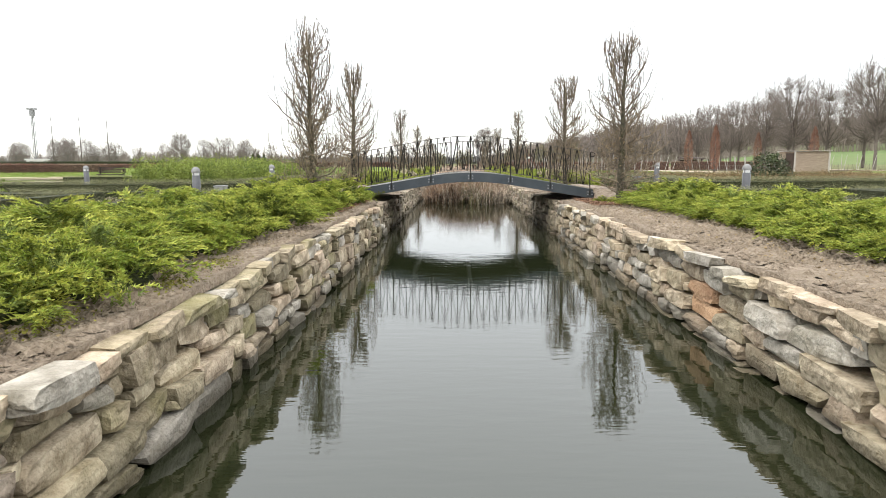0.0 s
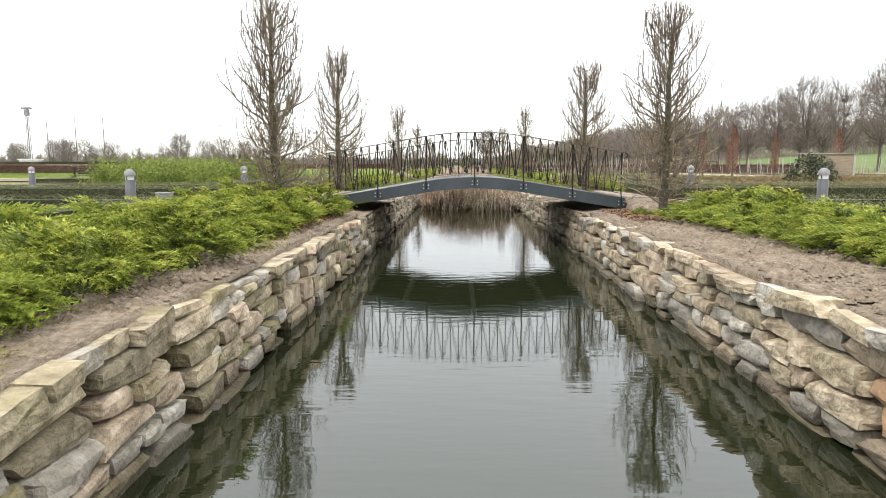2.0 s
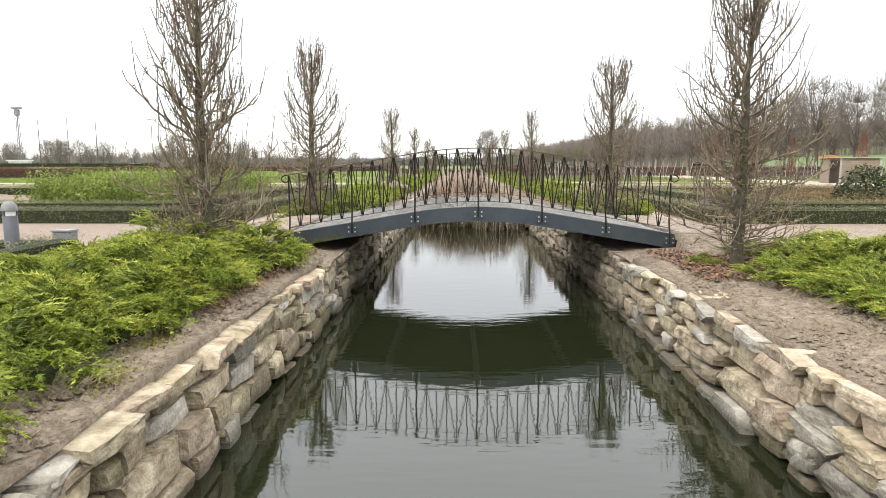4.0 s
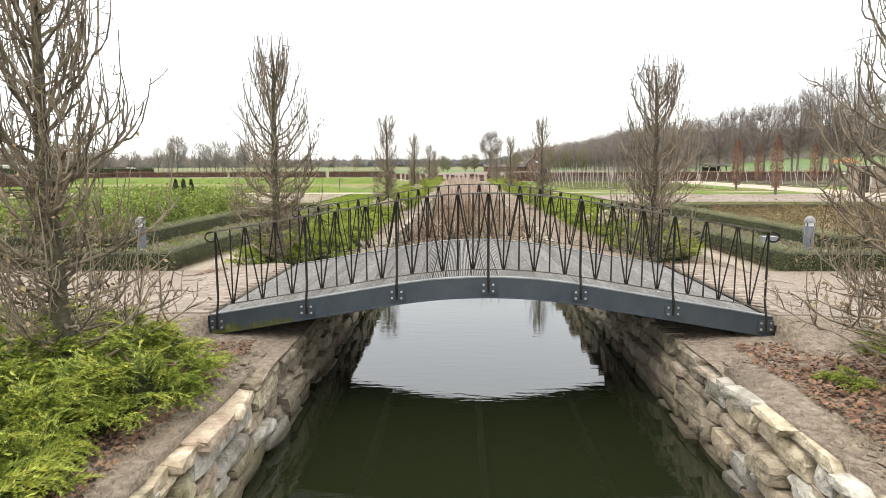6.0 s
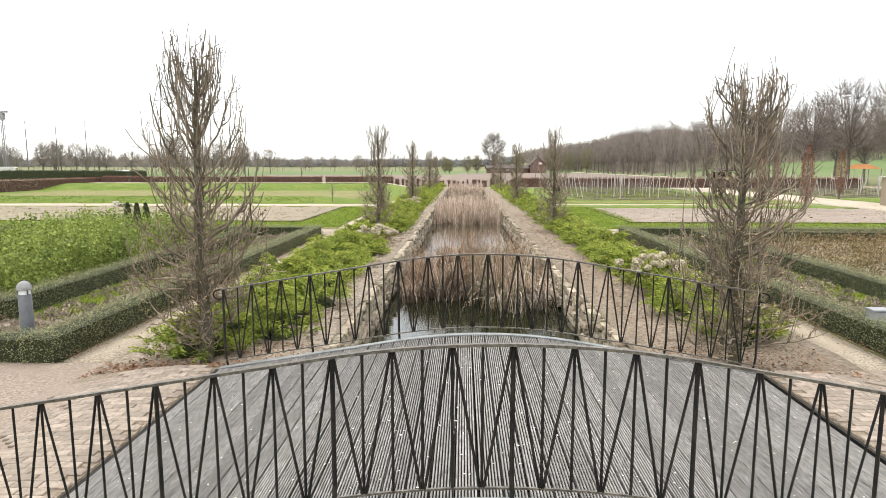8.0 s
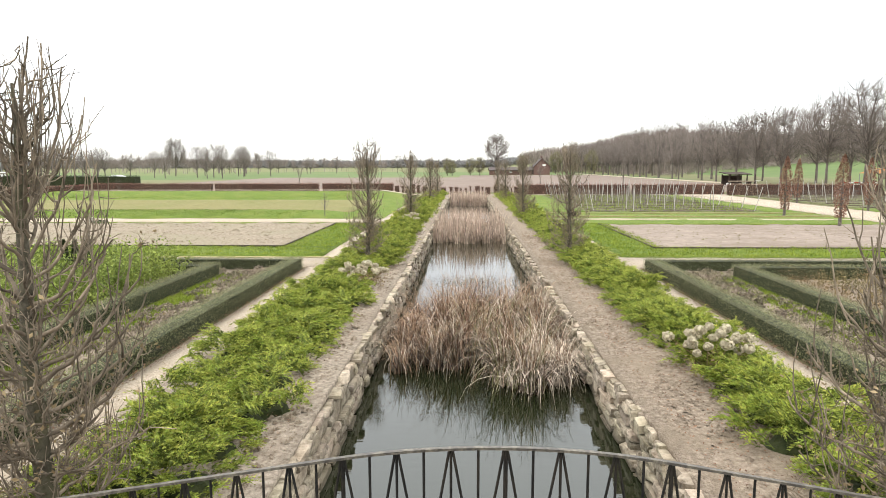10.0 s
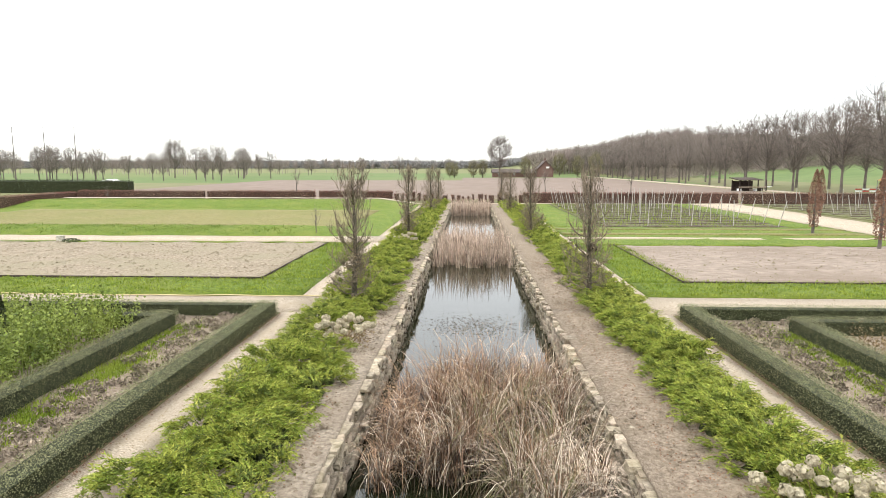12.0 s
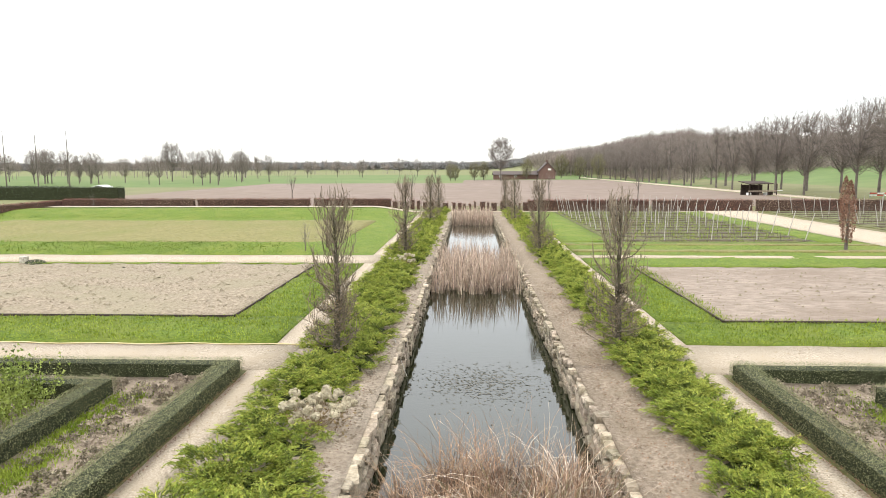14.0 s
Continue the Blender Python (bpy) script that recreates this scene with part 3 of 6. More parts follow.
# embankment at each end of the bridge: the gravel path rises to the deck, soil slopes fall away beside it
def embankment(sign):
    xl = [2.12, 2.3, 2.6, 2.9, 3.10, 3.13, 3.5, 3.9, 4.4, 4.84, 5.3, 5.8, 30]
    yl = [-1.25, -0.95, -0.65, -0.4, -0.2, -0.04, 0.5, 1.2, 2.3, 3.0, 3.54, 3.7, 3.9, 4.2, 4.5, 4.75]
    v, f, which = [], [], []
    for y in yl:
        beside = smooth01(1 - max(0.0, max(-y - 0.04, y - 3.54)) / 0.85)
        for x in xl:
            high = 0.25 * smooth01(1 - (x - 3.5) / 1.9) * beside if x > 3.12 else 0.045 * max(0, x - 2.36) / 0.8 - (0.03 if x < 2.35 else 0)
            v.append((sign * x, y, G + 0.032 + high + rng.uniform(-0.006, 0.006) - (0.06 if y in (yl[0], yl[-1]) else 0)))
    k = len(xl)
    for a in range(len(yl) - 1):
        for b in range(k - 1):
            q = (a * k + b, a * k + b + 1, (a + 1) * k + b + 1, (a + 1) * k + b)
            f.append(q if sign > 0 else q[::-1])
            cx, cy = (xl[b] + xl[b + 1]) / 2, (yl[a] + yl[a + 1]) / 2
            which.append(1 if (cx > 3.12 and -0.1 < cy < 3.6) or cx > 4.84 else 0)
    me = mesh("path", v, np.array(f), SOIL, smooth=True)
    me.materials.append(GRAVEL_PINK)
    me.polygons.foreach_set("material_index", np.array(which, dtype=np.int32))
    thing("path", "pinkish gravel path that rises to the bridge between soil banks", "path", kind="structure", data=me)


embankment(-1)
embankment(1)

# ---- the bridge ----
def arc(x):
    """Height of the beam's top edge: round in the middle, straight towards both ends."""
    a = abs(x)
    return 1.50 - 0.080 * a * a if a < 1.05 else 1.50 - 0.080 * 1.05 ** 2 - 0.168 * (a - 1.05)


bridge = thing("footbridge", "arched steel footbridge with grooved grey timber deck and slender iron railings", "bridge")
SPAN = np.linspace(-3.08, 3.08, 57)


def strip(y0, y1, up, down, name, material, label):
    """A curved bar across the canal between two depths, following the arc."""
    v, f = [], []
    for x in SPAN:
        z = arc(x)
        v += [(x, y0, z - down), (x, y1, z - down), (x, y1, z + up), (x, y0, z + up)]
    for i in range(len(SPAN) - 1):
        for j in range(4):
            f.append((i * 4 + j, i * 4 + (j + 1) % 4, i * 4 + 4 + (j + 1) % 4, i * 4 + 4 + j))
    f += [(3, 2, 1, 0), tuple(len(v) - 4 + j for j in range(4))]
    return part(name, mesh(name, v, np.array(f)[:, ::-1], material), bridge, label)


for y0, y1, ya, yb in ((0.0, 0.022, -0.006, 0.075), (3.618, 3.64, 3.565, 3.646)):
    beam = strip(y0, y1, -0.012, 0.232, "side_beam", STEEL, "slate grey steel side beam")
    strip(ya, yb, 0.0, 0.012, "top_flange", STEEL_EDGE, "pale weathered flange along the beam")
    strip(y0 - 0.01 if y0 < 1 else y1 - 0.03, y0 + 0.03 if y0 < 1 else y1 + 0.01, -0.222, 0.237, "lower_flange", STEEL, "")
# added sheet, no known bridge part: stops light through the board gaps
strip(0.09, 3.55, -0.062, 0.068, "under_sheet", DECK_SHADE, "added dark sheet that blocks light between the boards")
for x in (-2.95, -1.5, 0, 1.5, 2.95):
    v, f = box(x - 0.05, x + 0.05, 0.03, 3.61, arc(x) - 0.2, arc(x) - 0.06)
    part("cross_beam", mesh("cross_beam", v, f, STEEL), bridge, "dark steel cross beam under the deck")
# algae at the foot of one beam: uneven thin streaks
pieces = []
for k in range(70):
    x = -3.05 + 0.95 * rng.random() ** 1.3
    w, hgt = rng.uniform(0.006, 0.03), rng.uniform(0.015, 0.13) * (1 - 0.55 * (x + 3.05))
    low = arc(x) - 0.231
    v, f = box(x - w, x + w, -0.0115 - 0.001 * rng.random(), -0.0095, low, low + hgt * 0.6)
    v[4:, 0] = x + (v[4:, 0] - x) * 0.3
    v[4:, 2] = low + hgt
    pieces.append((v, f))
tagged(part("algae_stain", mesh("algae_stain", *join(pieces), ALGAE), bridge), "olive algae streaks", kind="stuff")

# grooved boards laid side by side along the arc
grooves, board_w = 7, 0.1345
prof = [(-board_w / 2, -0.042), (-board_w / 2, -0.002)]
for g in range(grooves):
    c = -board_w / 2 + board_w * (g + 0.5) / grooves
    w = board_w / grooves
    prof += [(c - w * 0.46, -0.0015), (c - w * 0.40, 0.0), (c + w * 0.0, 0.0), (c + w * 0.06, -0.0015), (c + w * 0.08, -0.014), (c + w * 0.50, -0.014)]
prof += [(board_w / 2, -0.002), (board_w / 2, -0.042)]
bv = [(x, y, z) for y in (0.08, 3.56) for x, z in prof]
k = len(prof)
bf = [(i, i + 1, k + i + 1, k + i) for i in range(k - 1)] + [(k - 1, 0, k, 2 * k - 1)]
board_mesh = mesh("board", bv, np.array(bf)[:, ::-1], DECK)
# groove floors get a dark colour in place of their shade
board_mesh.materials.append(DECK_SHADE)
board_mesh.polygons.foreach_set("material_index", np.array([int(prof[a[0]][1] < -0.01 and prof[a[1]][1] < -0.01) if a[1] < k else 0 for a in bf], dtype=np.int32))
x = -3.0
while x < 3.05:
    slope = (arc(x + 0.05) - arc(x - 0.05)) / 0.1
    b = part("board", board_mesh, bridge)
    b.matrix_basis = pose(x, rng.normal() * 0.002, arc(x) - 0.012 + rng.normal() * 0.0012, 0, -math.degrees(math.atan(slope)), 0)
    x += 0.1465 * math.cos(math.atan(slope))

# pale specks of blossom and droppings on the deck
n = 340
sx, sy = rng.uniform(-2.95, 2.95, n), rng.uniform(0.15, 3.49, n)
at = np.column_stack([sx, sy, [arc(a) - 0.009 for a in sx]])
thing("deck_specks", "small pale specks scattered on the deck", "specks", kind="stuff", data=mesh("deck_specks", *leaf_quads(at, rng.normal(size=(n, 3)) * 0.1 + [0, 0, 1], 0.02, 0.7), SPECK))

# railing bars
RAIL = 0.905
for y, face, inward in ((0.04, -0.012, 1), (3.60, 3.652, -1)):
    rail = part("railing", None, bridge, "black iron railing with pairs of slanting bars")
    # handrail and lower rail
    for name, lift, w, h in (("handrail", RAIL, 0.015, 0.008), ("lower_rail", 0.075, 0.007, 0.006)):
        v, f = [], []
        span = np.linspace(-3.0 if name == "lower_rail" else -3.02, 3.0 if name == "lower_rail" else 3.02, 61)
        for x in span:
            z = arc(x) + lift
            v += [(x, y - w, z - h), (x, y + w, z - h), (x, y + w, z + h), (x, y - w, z + h)]
        f = [(i * 4 + j, i * 4 + (j + 1) % 4, i * 4 + 4 + (j + 1) % 4, i * 4 + 4 + j) for i in range(len(span) - 1) for j in range(4)]
        part(name, mesh(name, v, np.array(f)[:, ::-1], HANDRAIL), rail, "worn iron rail, coloured paler for sky light on it")
    for s in (-1, 1):
        t = np.linspace(0, 4.4, 12)
        z0 = arc(3.02) + RAIL
        pts = np.stack([s * (3.02 + 0.062 * np.sin(t) + 0.03 * np.minimum(t, 1)), np.full(12, y), z0 - 0.055 + 0.055 * np.cos(t)], 1)
        v, f = tube(pts, np.full(12, 0.010), 6)
        part("scroll_end", mesh("scroll_end", v, f, IRON, True), rail)
    for i in range(37):
        x = -3.0 + i / 6
        lo, hi = arc(x) + 0.075, arc(x) + RAIL
        if i % 6 == 0:
            v, f = tube([(x, y, hi), (x, y, arc(x) + 0.16), (x, (y + face) / 2, arc(x) + 0.06), (x, face - inward * 0.012, arc(x) - 0.03), (x, face - inward * 0.012, arc(x) - 0.17)],
                        [0.0135] * 5, 4)
            part("post", mesh("post", v, f, IRON), rail)
            v, f = box(x - 0.085, x + 0.085, min(face, face - inward * 0.008), max(face, face - inward * 0.008), arc(x) - 0.185, arc(x) - 0.055)
            part("bracket_plate", mesh("bracket_plate", v, f, STEEL), rail)
            for dx in (-0.052, 0.052):
                for dz in (-0.085, -0.155):
                    yy = face - inward * 0.012
                    v, f = tube([(x + dx, yy + inward * 0.006, arc(x) + dz), (x + dx, yy - inward * 0.008, arc(x) + dz), (x + dx, yy - inward * 0.009, arc(x) + dz)], [0.013, 0.013, 0.001], 8)
                    part("bolt", mesh("bolt", v, f, BOLT), rail)
        else:
            v, f = tube([(x, y, lo), (x, y, hi)], [0.0085, 0.0085], 4)
            part("upright_bar", mesh("upright_bar", v, f, IRON), rail)
        if i % 2 == 1:
            for dx in (-1 / 6, 1 / 6):
                v, f = tube([(x + dx * 0.06, y, lo), (x + dx * 0.94, y, arc(x + dx) + RAIL - 0.01)], [0.0085, 0.0085], 4)
                part("slanting_bar", mesh("slanting_bar", v, f, IRON), rail)
# black end cover beside the beam
v, f = box(3.09, 3.24, -0.02, 0.16, 0.84, 0.97)
part("end_cover", mesh("end_cover", v, f, IRON), bridge, "black end cover")
v, f = box(-3.118, -3.085, 0.02, 3.62, 0.86, 1.05)
part("end_edge", mesh("end_edge", v, f, IRON), bridge, "dark steel edge at the end of the deck")
v, f = box(3.085, 3.118, 0.18, 3.62, 0.86, 1.05)
part("end_edge", mesh("end_edge", v, f, IRON), bridge, "dark steel edge at the end of the deck")

# ---- columnar bare trees along the canal ----
def unit(v):
    return np.asarray(v, float) / (np.linalg.norm(v) + 1e-9)


def bend(p0, p1, p2, seg, r, wob):
    q = np.linspace(0, 1, seg + 1)[:, None]
    return (1 - q) ** 2 * p0 + 2 * q * (1 - q) * p1 + q * q * p2 + np.cumsum(r.normal(size=(seg + 1, 3)) * wob, axis=0) * (q > 0)


def along(pts, q):
    k = np.arange(len(pts))
    return np.array([np.interp(q * (len(pts) - 1), k, pts[:, c]) for c in range(3)])


def columnar_tree(seed, height, limbs, twig_n, spread=1.0):
    """Trunk and crown of a leafless columnar hornbeam: limbs leave the stem level, then turn up into a ragged oval."""
    r = np.random.default_rng(seed)
    k = 14
    stem = height * 0.92
    tz = np.linspace(0, stem, k)
    wob = np.cumsum(r.normal(size=(k, 2)) * 0.015, axis=0)
    trunk = tube(np.column_stack([wob, tz]), 0.074 * (1 - tz / stem) ** 0.8 + 0.010, 9)
    shape_z = np.array([0.0, 0.06, 0.15, 0.30, 0.50, 0.70, 0.85, 0.95, 1.02]) * height
    shape_r = np.array([0.55, 0.80, 0.92, 0.96, 0.82, 0.70, 0.56, 0.34, 0.16]) * spread
    crown, leaves = [], []

    def twig(at, d, ln, rad, level, leafy):
        tp = [at]
        n = 3 if level == 0 else 1
        for s in range(n):
            d = unit(d + np.array([0, 0, 0.24]) + r.normal(size=3) * 0.2)
            tp.append(tp[-1] + d * ln / n)
        tp = np.array(tp)
        crown.append(tube(tp, np.linspace(rad, rad * 0.55, n + 1), 3))
        if leafy and r.random() < 0.85:
            leaves.append(tp[-1] + r.normal(size=3) * 0.02)
        if level == 0:
            for w in range(r.integers(0, 3)):
                a2 = along(tp, r.uniform(0.2, 1))
                twig(a2, unit(d + r.normal(size=3) * 0.75), r.uniform(0.05, 0.18), 0.0034, 1, leafy)

    for i in range(limbs):
        u = (i + 0.5) / limbs
        h = height * (0.06 + 0.76 * u ** 0.95)
        az = i * 2.399 + r.normal() * 0.4
        tip = h + height * (r.uniform(0.05, 0.16) if u < 0.3 else r.uniform(0.10, 0.24) if u < 0.6 else r.uniform(0.13, 0.28))
        tip = min(tip, height * r.uniform(0.9, 1.01))
        rad = np.interp(tip, shape_z, shape_r) * r.choice([r.uniform(0.3, 0.75), r.uniform(0.82, 1.08)], p=[0.45, 0.55])
        out = np.array([math.cos(az), math.sin(az), 0])
        p0 = np.array([np.interp(h, tz, wob[:, 0]), np.interp(h, tz, wob[:, 1]), h])
        p2 = p0 * [1, 1, 0] + out * rad + [0, 0, tip]
        p1 = p0 + out * rad * r.uniform(0.5, 0.8) + [0, 0, (tip - h) * r.uniform(0.12, 0.4)]
        pts = bend(p0, p1, p2, 9, r, 0.015)
        r0 = 0.0190 * (1.2 - 0.5 * u) * r.uniform(0.7, 1.25) * (0.7 if u < 0.22 else 1)
        crown.append(tube(pts, np.linspace(r0, 0.0055, 10), 5))
        for b in range(r.integers(2, 5)):
            a = along(pts, r.uniform(0.3, 0.75))
            az2 = az + r.normal() * 0.9
            o2 = np.array([math.cos(az2), math.sin(az2), 0])
            t2 = min(a[2] + r.uniform(0.3, 0.8), height * r.uniform(0.92, 1.02))
            e = a + o2 * r.uniform(0.05, 0.3)
            lim = np.interp(t2, shape_z, shape_r) * 1.05
            e[:2] *= min(1.0, lim / (np.linalg.norm(e[:2]) + 1e-6))
            e[2] = t2
            sub = bend(a, a + o2 * 0.16 + [0, 0, 0.06], e, 6, r, 0.011)
            crown.append(tube(sub, np.linspace(r0 * 0.5, 0.0038, 7), 4))
            for t in range(max(1, twig_n // 4)):
                a2 = along(sub, r.uniform(0.2, 1.0))
                if a2[2] < height * 0.97:
                    twig(a2, unit(r.normal(size=3) * 0.8 + [0, 0, 0.5]), r.uniform(0.08, 0.26), 0.0048, 0, u < 0.45 and r.random() < 0.6)
        for t in range(int(twig_n * r.uniform(0.7, 1.3) * (3.0 if u < 0.35 else 1.5))):
            a = along(pts, r.uniform(0.2, 1.0))
            if a[2] < height * 0.97:
                twig(a, unit(r.normal(size=3) + [0, 0, 0.35]), r.uniform(0.07, 0.24), 0.0055, 0, u < 0.45 and r.random() < 0.55)
    # short bushy shoots all round the lower stem
    for i in range(64):
        h = height * r.uniform(0.03, 0.42)
        az = r.uniform(0, 6.283)
        out = np.array([math.cos(az), math.sin(az), 0])
        p0 = np.array([np.interp(h, tz, wob[:, 0]), np.interp(h, tz, wob[:, 1]), h])
        ln = r.uniform(0.15, 0.62) * spread
        pts = bend(p0, p0 + out * ln * 0.7 + [0, 0, 0.03], p0 + out * ln + [0, 0, r.uniform(0.02, 0.3)], 5, r, 0.02)
        crown.append(tube(pts, np.linspace(0.0085, 0.004, 6), 3))
        for t in range(3):
            twig(along(pts, r.uniform(0.3, 1.0)), unit(r.normal(size=3) + [0, 0, 0.2]), r.uniform(0.06, 0.18), 0.005, 0, r.random() < 0.5)
    return trunk, join(crown), np.array(leaves)


TREES = []
for seed, limbs, tw, spr in ((3, 84, 5, 1.07), (11, 82, 5, 1.05), (23, 78, 4, 0.96), (31, 62, 6, 0.96), (37, 60, 6, 0.92)):
    tr, cr, lv = columnar_tree(seed, 4.0, limbs, tw, spr)
    lq = leaf_quads(lv, rng.normal(size=(len(lv), 3)), 0.045)
    TREES.append((mesh("trunk", *tr, BARK, True), mesh("crown", *cr, TWIG, True), mesh("dry_foliage", *lq, DRY_LEAF)))


def plant_tree(kind, x, y, turn, s=1.0):
    tree = thing("columnar_tree", "leafless columnar hornbeam with upswept grey-brown branches beside the canal", "tree", "trees along the canal",
                 at=pose(x, y, G - 0.03, 0, 0, turn) @ Matrix.Diagonal((s, s, s, 1)))
    part("trunk", TREES[kind][0], tree, "grey-green trunk")
    part("crown", TREES[kind][1], tree)
    part("dry_foliage", TREES[kind][2], tree, "few curled dry leaves")


for i, (x, y, kind, s) in enumerate(((-3.6, -1.75, 0, 1.0), (3.32, -1.72, 1, 0.96), (-3.66, 4.62, 2, 1.05), (3.15, 4.5, 1, 0.95), (-3.62, 21.2, 3, 1.06), (3.38, 21.8, 4, 1.05),
                                     (-3.65, 38.4, 4, 1.08), (3.4, 39.6, 3, 1.05), (-3.5, 57, 3, 1.05), (3.4, 58, 4, 1.0), (-3.5, 71.5, 4, 1.0), (3.4, 72, 3, 1.0))):
    plant_tree(kind, x, y, i * 77 + 20, s * 1.03)

# ---- creeping junipers ----
def juniper_spray(twigs, r, fine=1.0):
    """One feathery plume: short pointed twigs set all round an arching stem, longest near the foot. Along y, about 1 long."""
    vs, fs, old_dark = [], [], []
    for i in range(twigs):
        q = 0.04 + 0.92 * i / twigs
        base = np.array([0, q, 0.20 * math.sin(q * 2.6) - 0.16 * q * q])
        a = i * 2.399 + r.normal() * 0.3
        side = np.array([math.cos(a), 0, 0.75 * math.sin(a) + 0.12])
        ln = r.uniform(0.15, 0.27) * (1.15 - 0.65 * q) * (0.35 + 0.65 * fine)
        d = unit(side * r.uniform(0.5, 0.8) + [0, 0.95, 0])
        n = unit(np.cross(d, r.normal(size=3))) * 0.030 * fine
        k = len(vs)
        vs += [base - n, base + d * ln, base + n]
        fs.append((k, k + 1, k + 2))
        # twigs near the foot take the older green with shade painted in
        old_dark.append(int(q + r.normal() * 0.12 < 0.32))
    return np.array(vs), np.array(fs), old_dark


def juniper_mesh(seed, tufts_n, sprays, twigs, size, radius=0.62, height=0.37, fine=1.0):
    """A low mound of boughs; from each bough plumes sweep outwards and up, nodding at their tips. Also tells which
    twigs are older and darkened as shade.
    """
    r = np.random.default_rng(seed)
    rad = radius * np.sqrt((np.arange(tufts_n) + 0.5) / tufts_n)
    az = np.arange(tufts_n) * 2.399 + r.normal(size=tufts_n) * 0.35
    mid = np.column_stack([rad * np.cos(az), rad * np.sin(az), height * (1 - 0.80 * (rad / radius) ** 2.4) * r.uniform(0.35, 1.15, tufts_n) + 0.05])
    bough = az + r.normal(size=tufts_n) * 0.5
    out, old_dark = [], []
    for kind in range(3):
        v, f, o = juniper_spray(twigs, r, fine)
        n = tufts_n * sprays // 3
        k = r.integers(0, tufts_n, n)
        lean = np.arctan2(np.sin(bough[k]), np.cos(bough[k]) + 0.7) + r.normal(size=n) * 0.45
        up = r.uniform(0.1, 0.95, n) - 0.3 * (rad[k] / radius)
        at = mid[k] + r.normal(size=(n, 3)) * [0.05, 0.05, 0.03]
        ahead = np.column_stack([np.cos(lean), np.sin(lean), up])
        out.append(stamp(v, f, frames_at(at - ahead * size * 0.4, ahead, np.array([0, 0, 1.0]), size * r.uniform(0.7, 1.3, n))))
        old_dark.append(np.tile(o, n))
    v, f = join(out)
    return v, f, np.concatenate(old_dark)


def foliage(v, f, old_dark, name="foliage"):
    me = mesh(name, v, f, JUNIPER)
    me.materials.append(JUNIPER_OLD_SHADED)
    me.polygons.foreach_set("material_index", np.asarray(old_dark, dtype=np.int32))
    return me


JUN_NEAR = [foliage(*juniper_mesh(40 + i, 26, 17, 30, 0.27, 0.62, 0.46, 0.75)) for i in range(5)]
JUN_MID = [foliage(*juniper_mesh(50 + i, 22, 13, 18, 0.29, height=0.45, fine=1.0)) for i in range(4)]
JUN_FAR = [juniper_mesh(60 + i, 17, 9, 12, 0.31, height=0.42, fine=1.15) for i in range(3)]
FAR_SHRUBS = {-1: [], 1: []}
FAR_MOUNDS = {-1: [], 1: []}


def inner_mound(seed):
    """The twiggy inside of a juniper, coloured dark to stand for inner shade: a low lumpy dome with creeping stems."""
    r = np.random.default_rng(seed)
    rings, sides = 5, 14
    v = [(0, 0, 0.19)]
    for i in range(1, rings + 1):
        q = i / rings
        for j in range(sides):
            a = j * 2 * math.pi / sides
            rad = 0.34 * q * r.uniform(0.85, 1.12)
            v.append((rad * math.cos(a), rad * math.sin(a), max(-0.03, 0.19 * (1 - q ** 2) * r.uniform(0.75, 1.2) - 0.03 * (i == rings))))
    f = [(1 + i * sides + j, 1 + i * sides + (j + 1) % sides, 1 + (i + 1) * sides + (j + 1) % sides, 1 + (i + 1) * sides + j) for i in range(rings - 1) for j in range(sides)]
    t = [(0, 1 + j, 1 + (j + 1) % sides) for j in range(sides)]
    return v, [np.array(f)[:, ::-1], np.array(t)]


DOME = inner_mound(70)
MOUNDS = [mesh("woody_mound", *inner_mound(70 + i), JUNIPER_SHADE) for i in range(3)]


def juniper(x, y, s, turn, side, back=False):
    m = pose(x, y, G + 0.02, 0, 0, turn) @ Matrix.Diagonal((s, s, s * rng.uniform(0.85, 1.15) * ((0.76 if side > 0 else 0.9) if y < 0 else 1.0), 1))
    if y > 38:
        v, f, old_dark = JUN_FAR[int(rng.integers(3))]
        h = np.concatenate([v, np.ones((len(v), 1))], 1) @ np.array(m).T
        FAR_SHRUBS[side].append((h[:, :3], f, old_dark))
        FAR_MOUNDS[side].append(m)
        return
    pool = JUN_NEAR if y < 1 and not back else JUN_MID
    ob = thing("juniper_shrub", "low spreading yellow-green juniper on bare soil", "shrub", "junipers along the canal", at=m)
    part("foliage", pool[int(rng.integers(len(pool)))], ob)
    # dark dome added under the plumes to paint the shade between them
    part("woody_mound", MOUNDS[int(rng.integers(3))], ob, "dark twiggy inside, shade put into its colour")


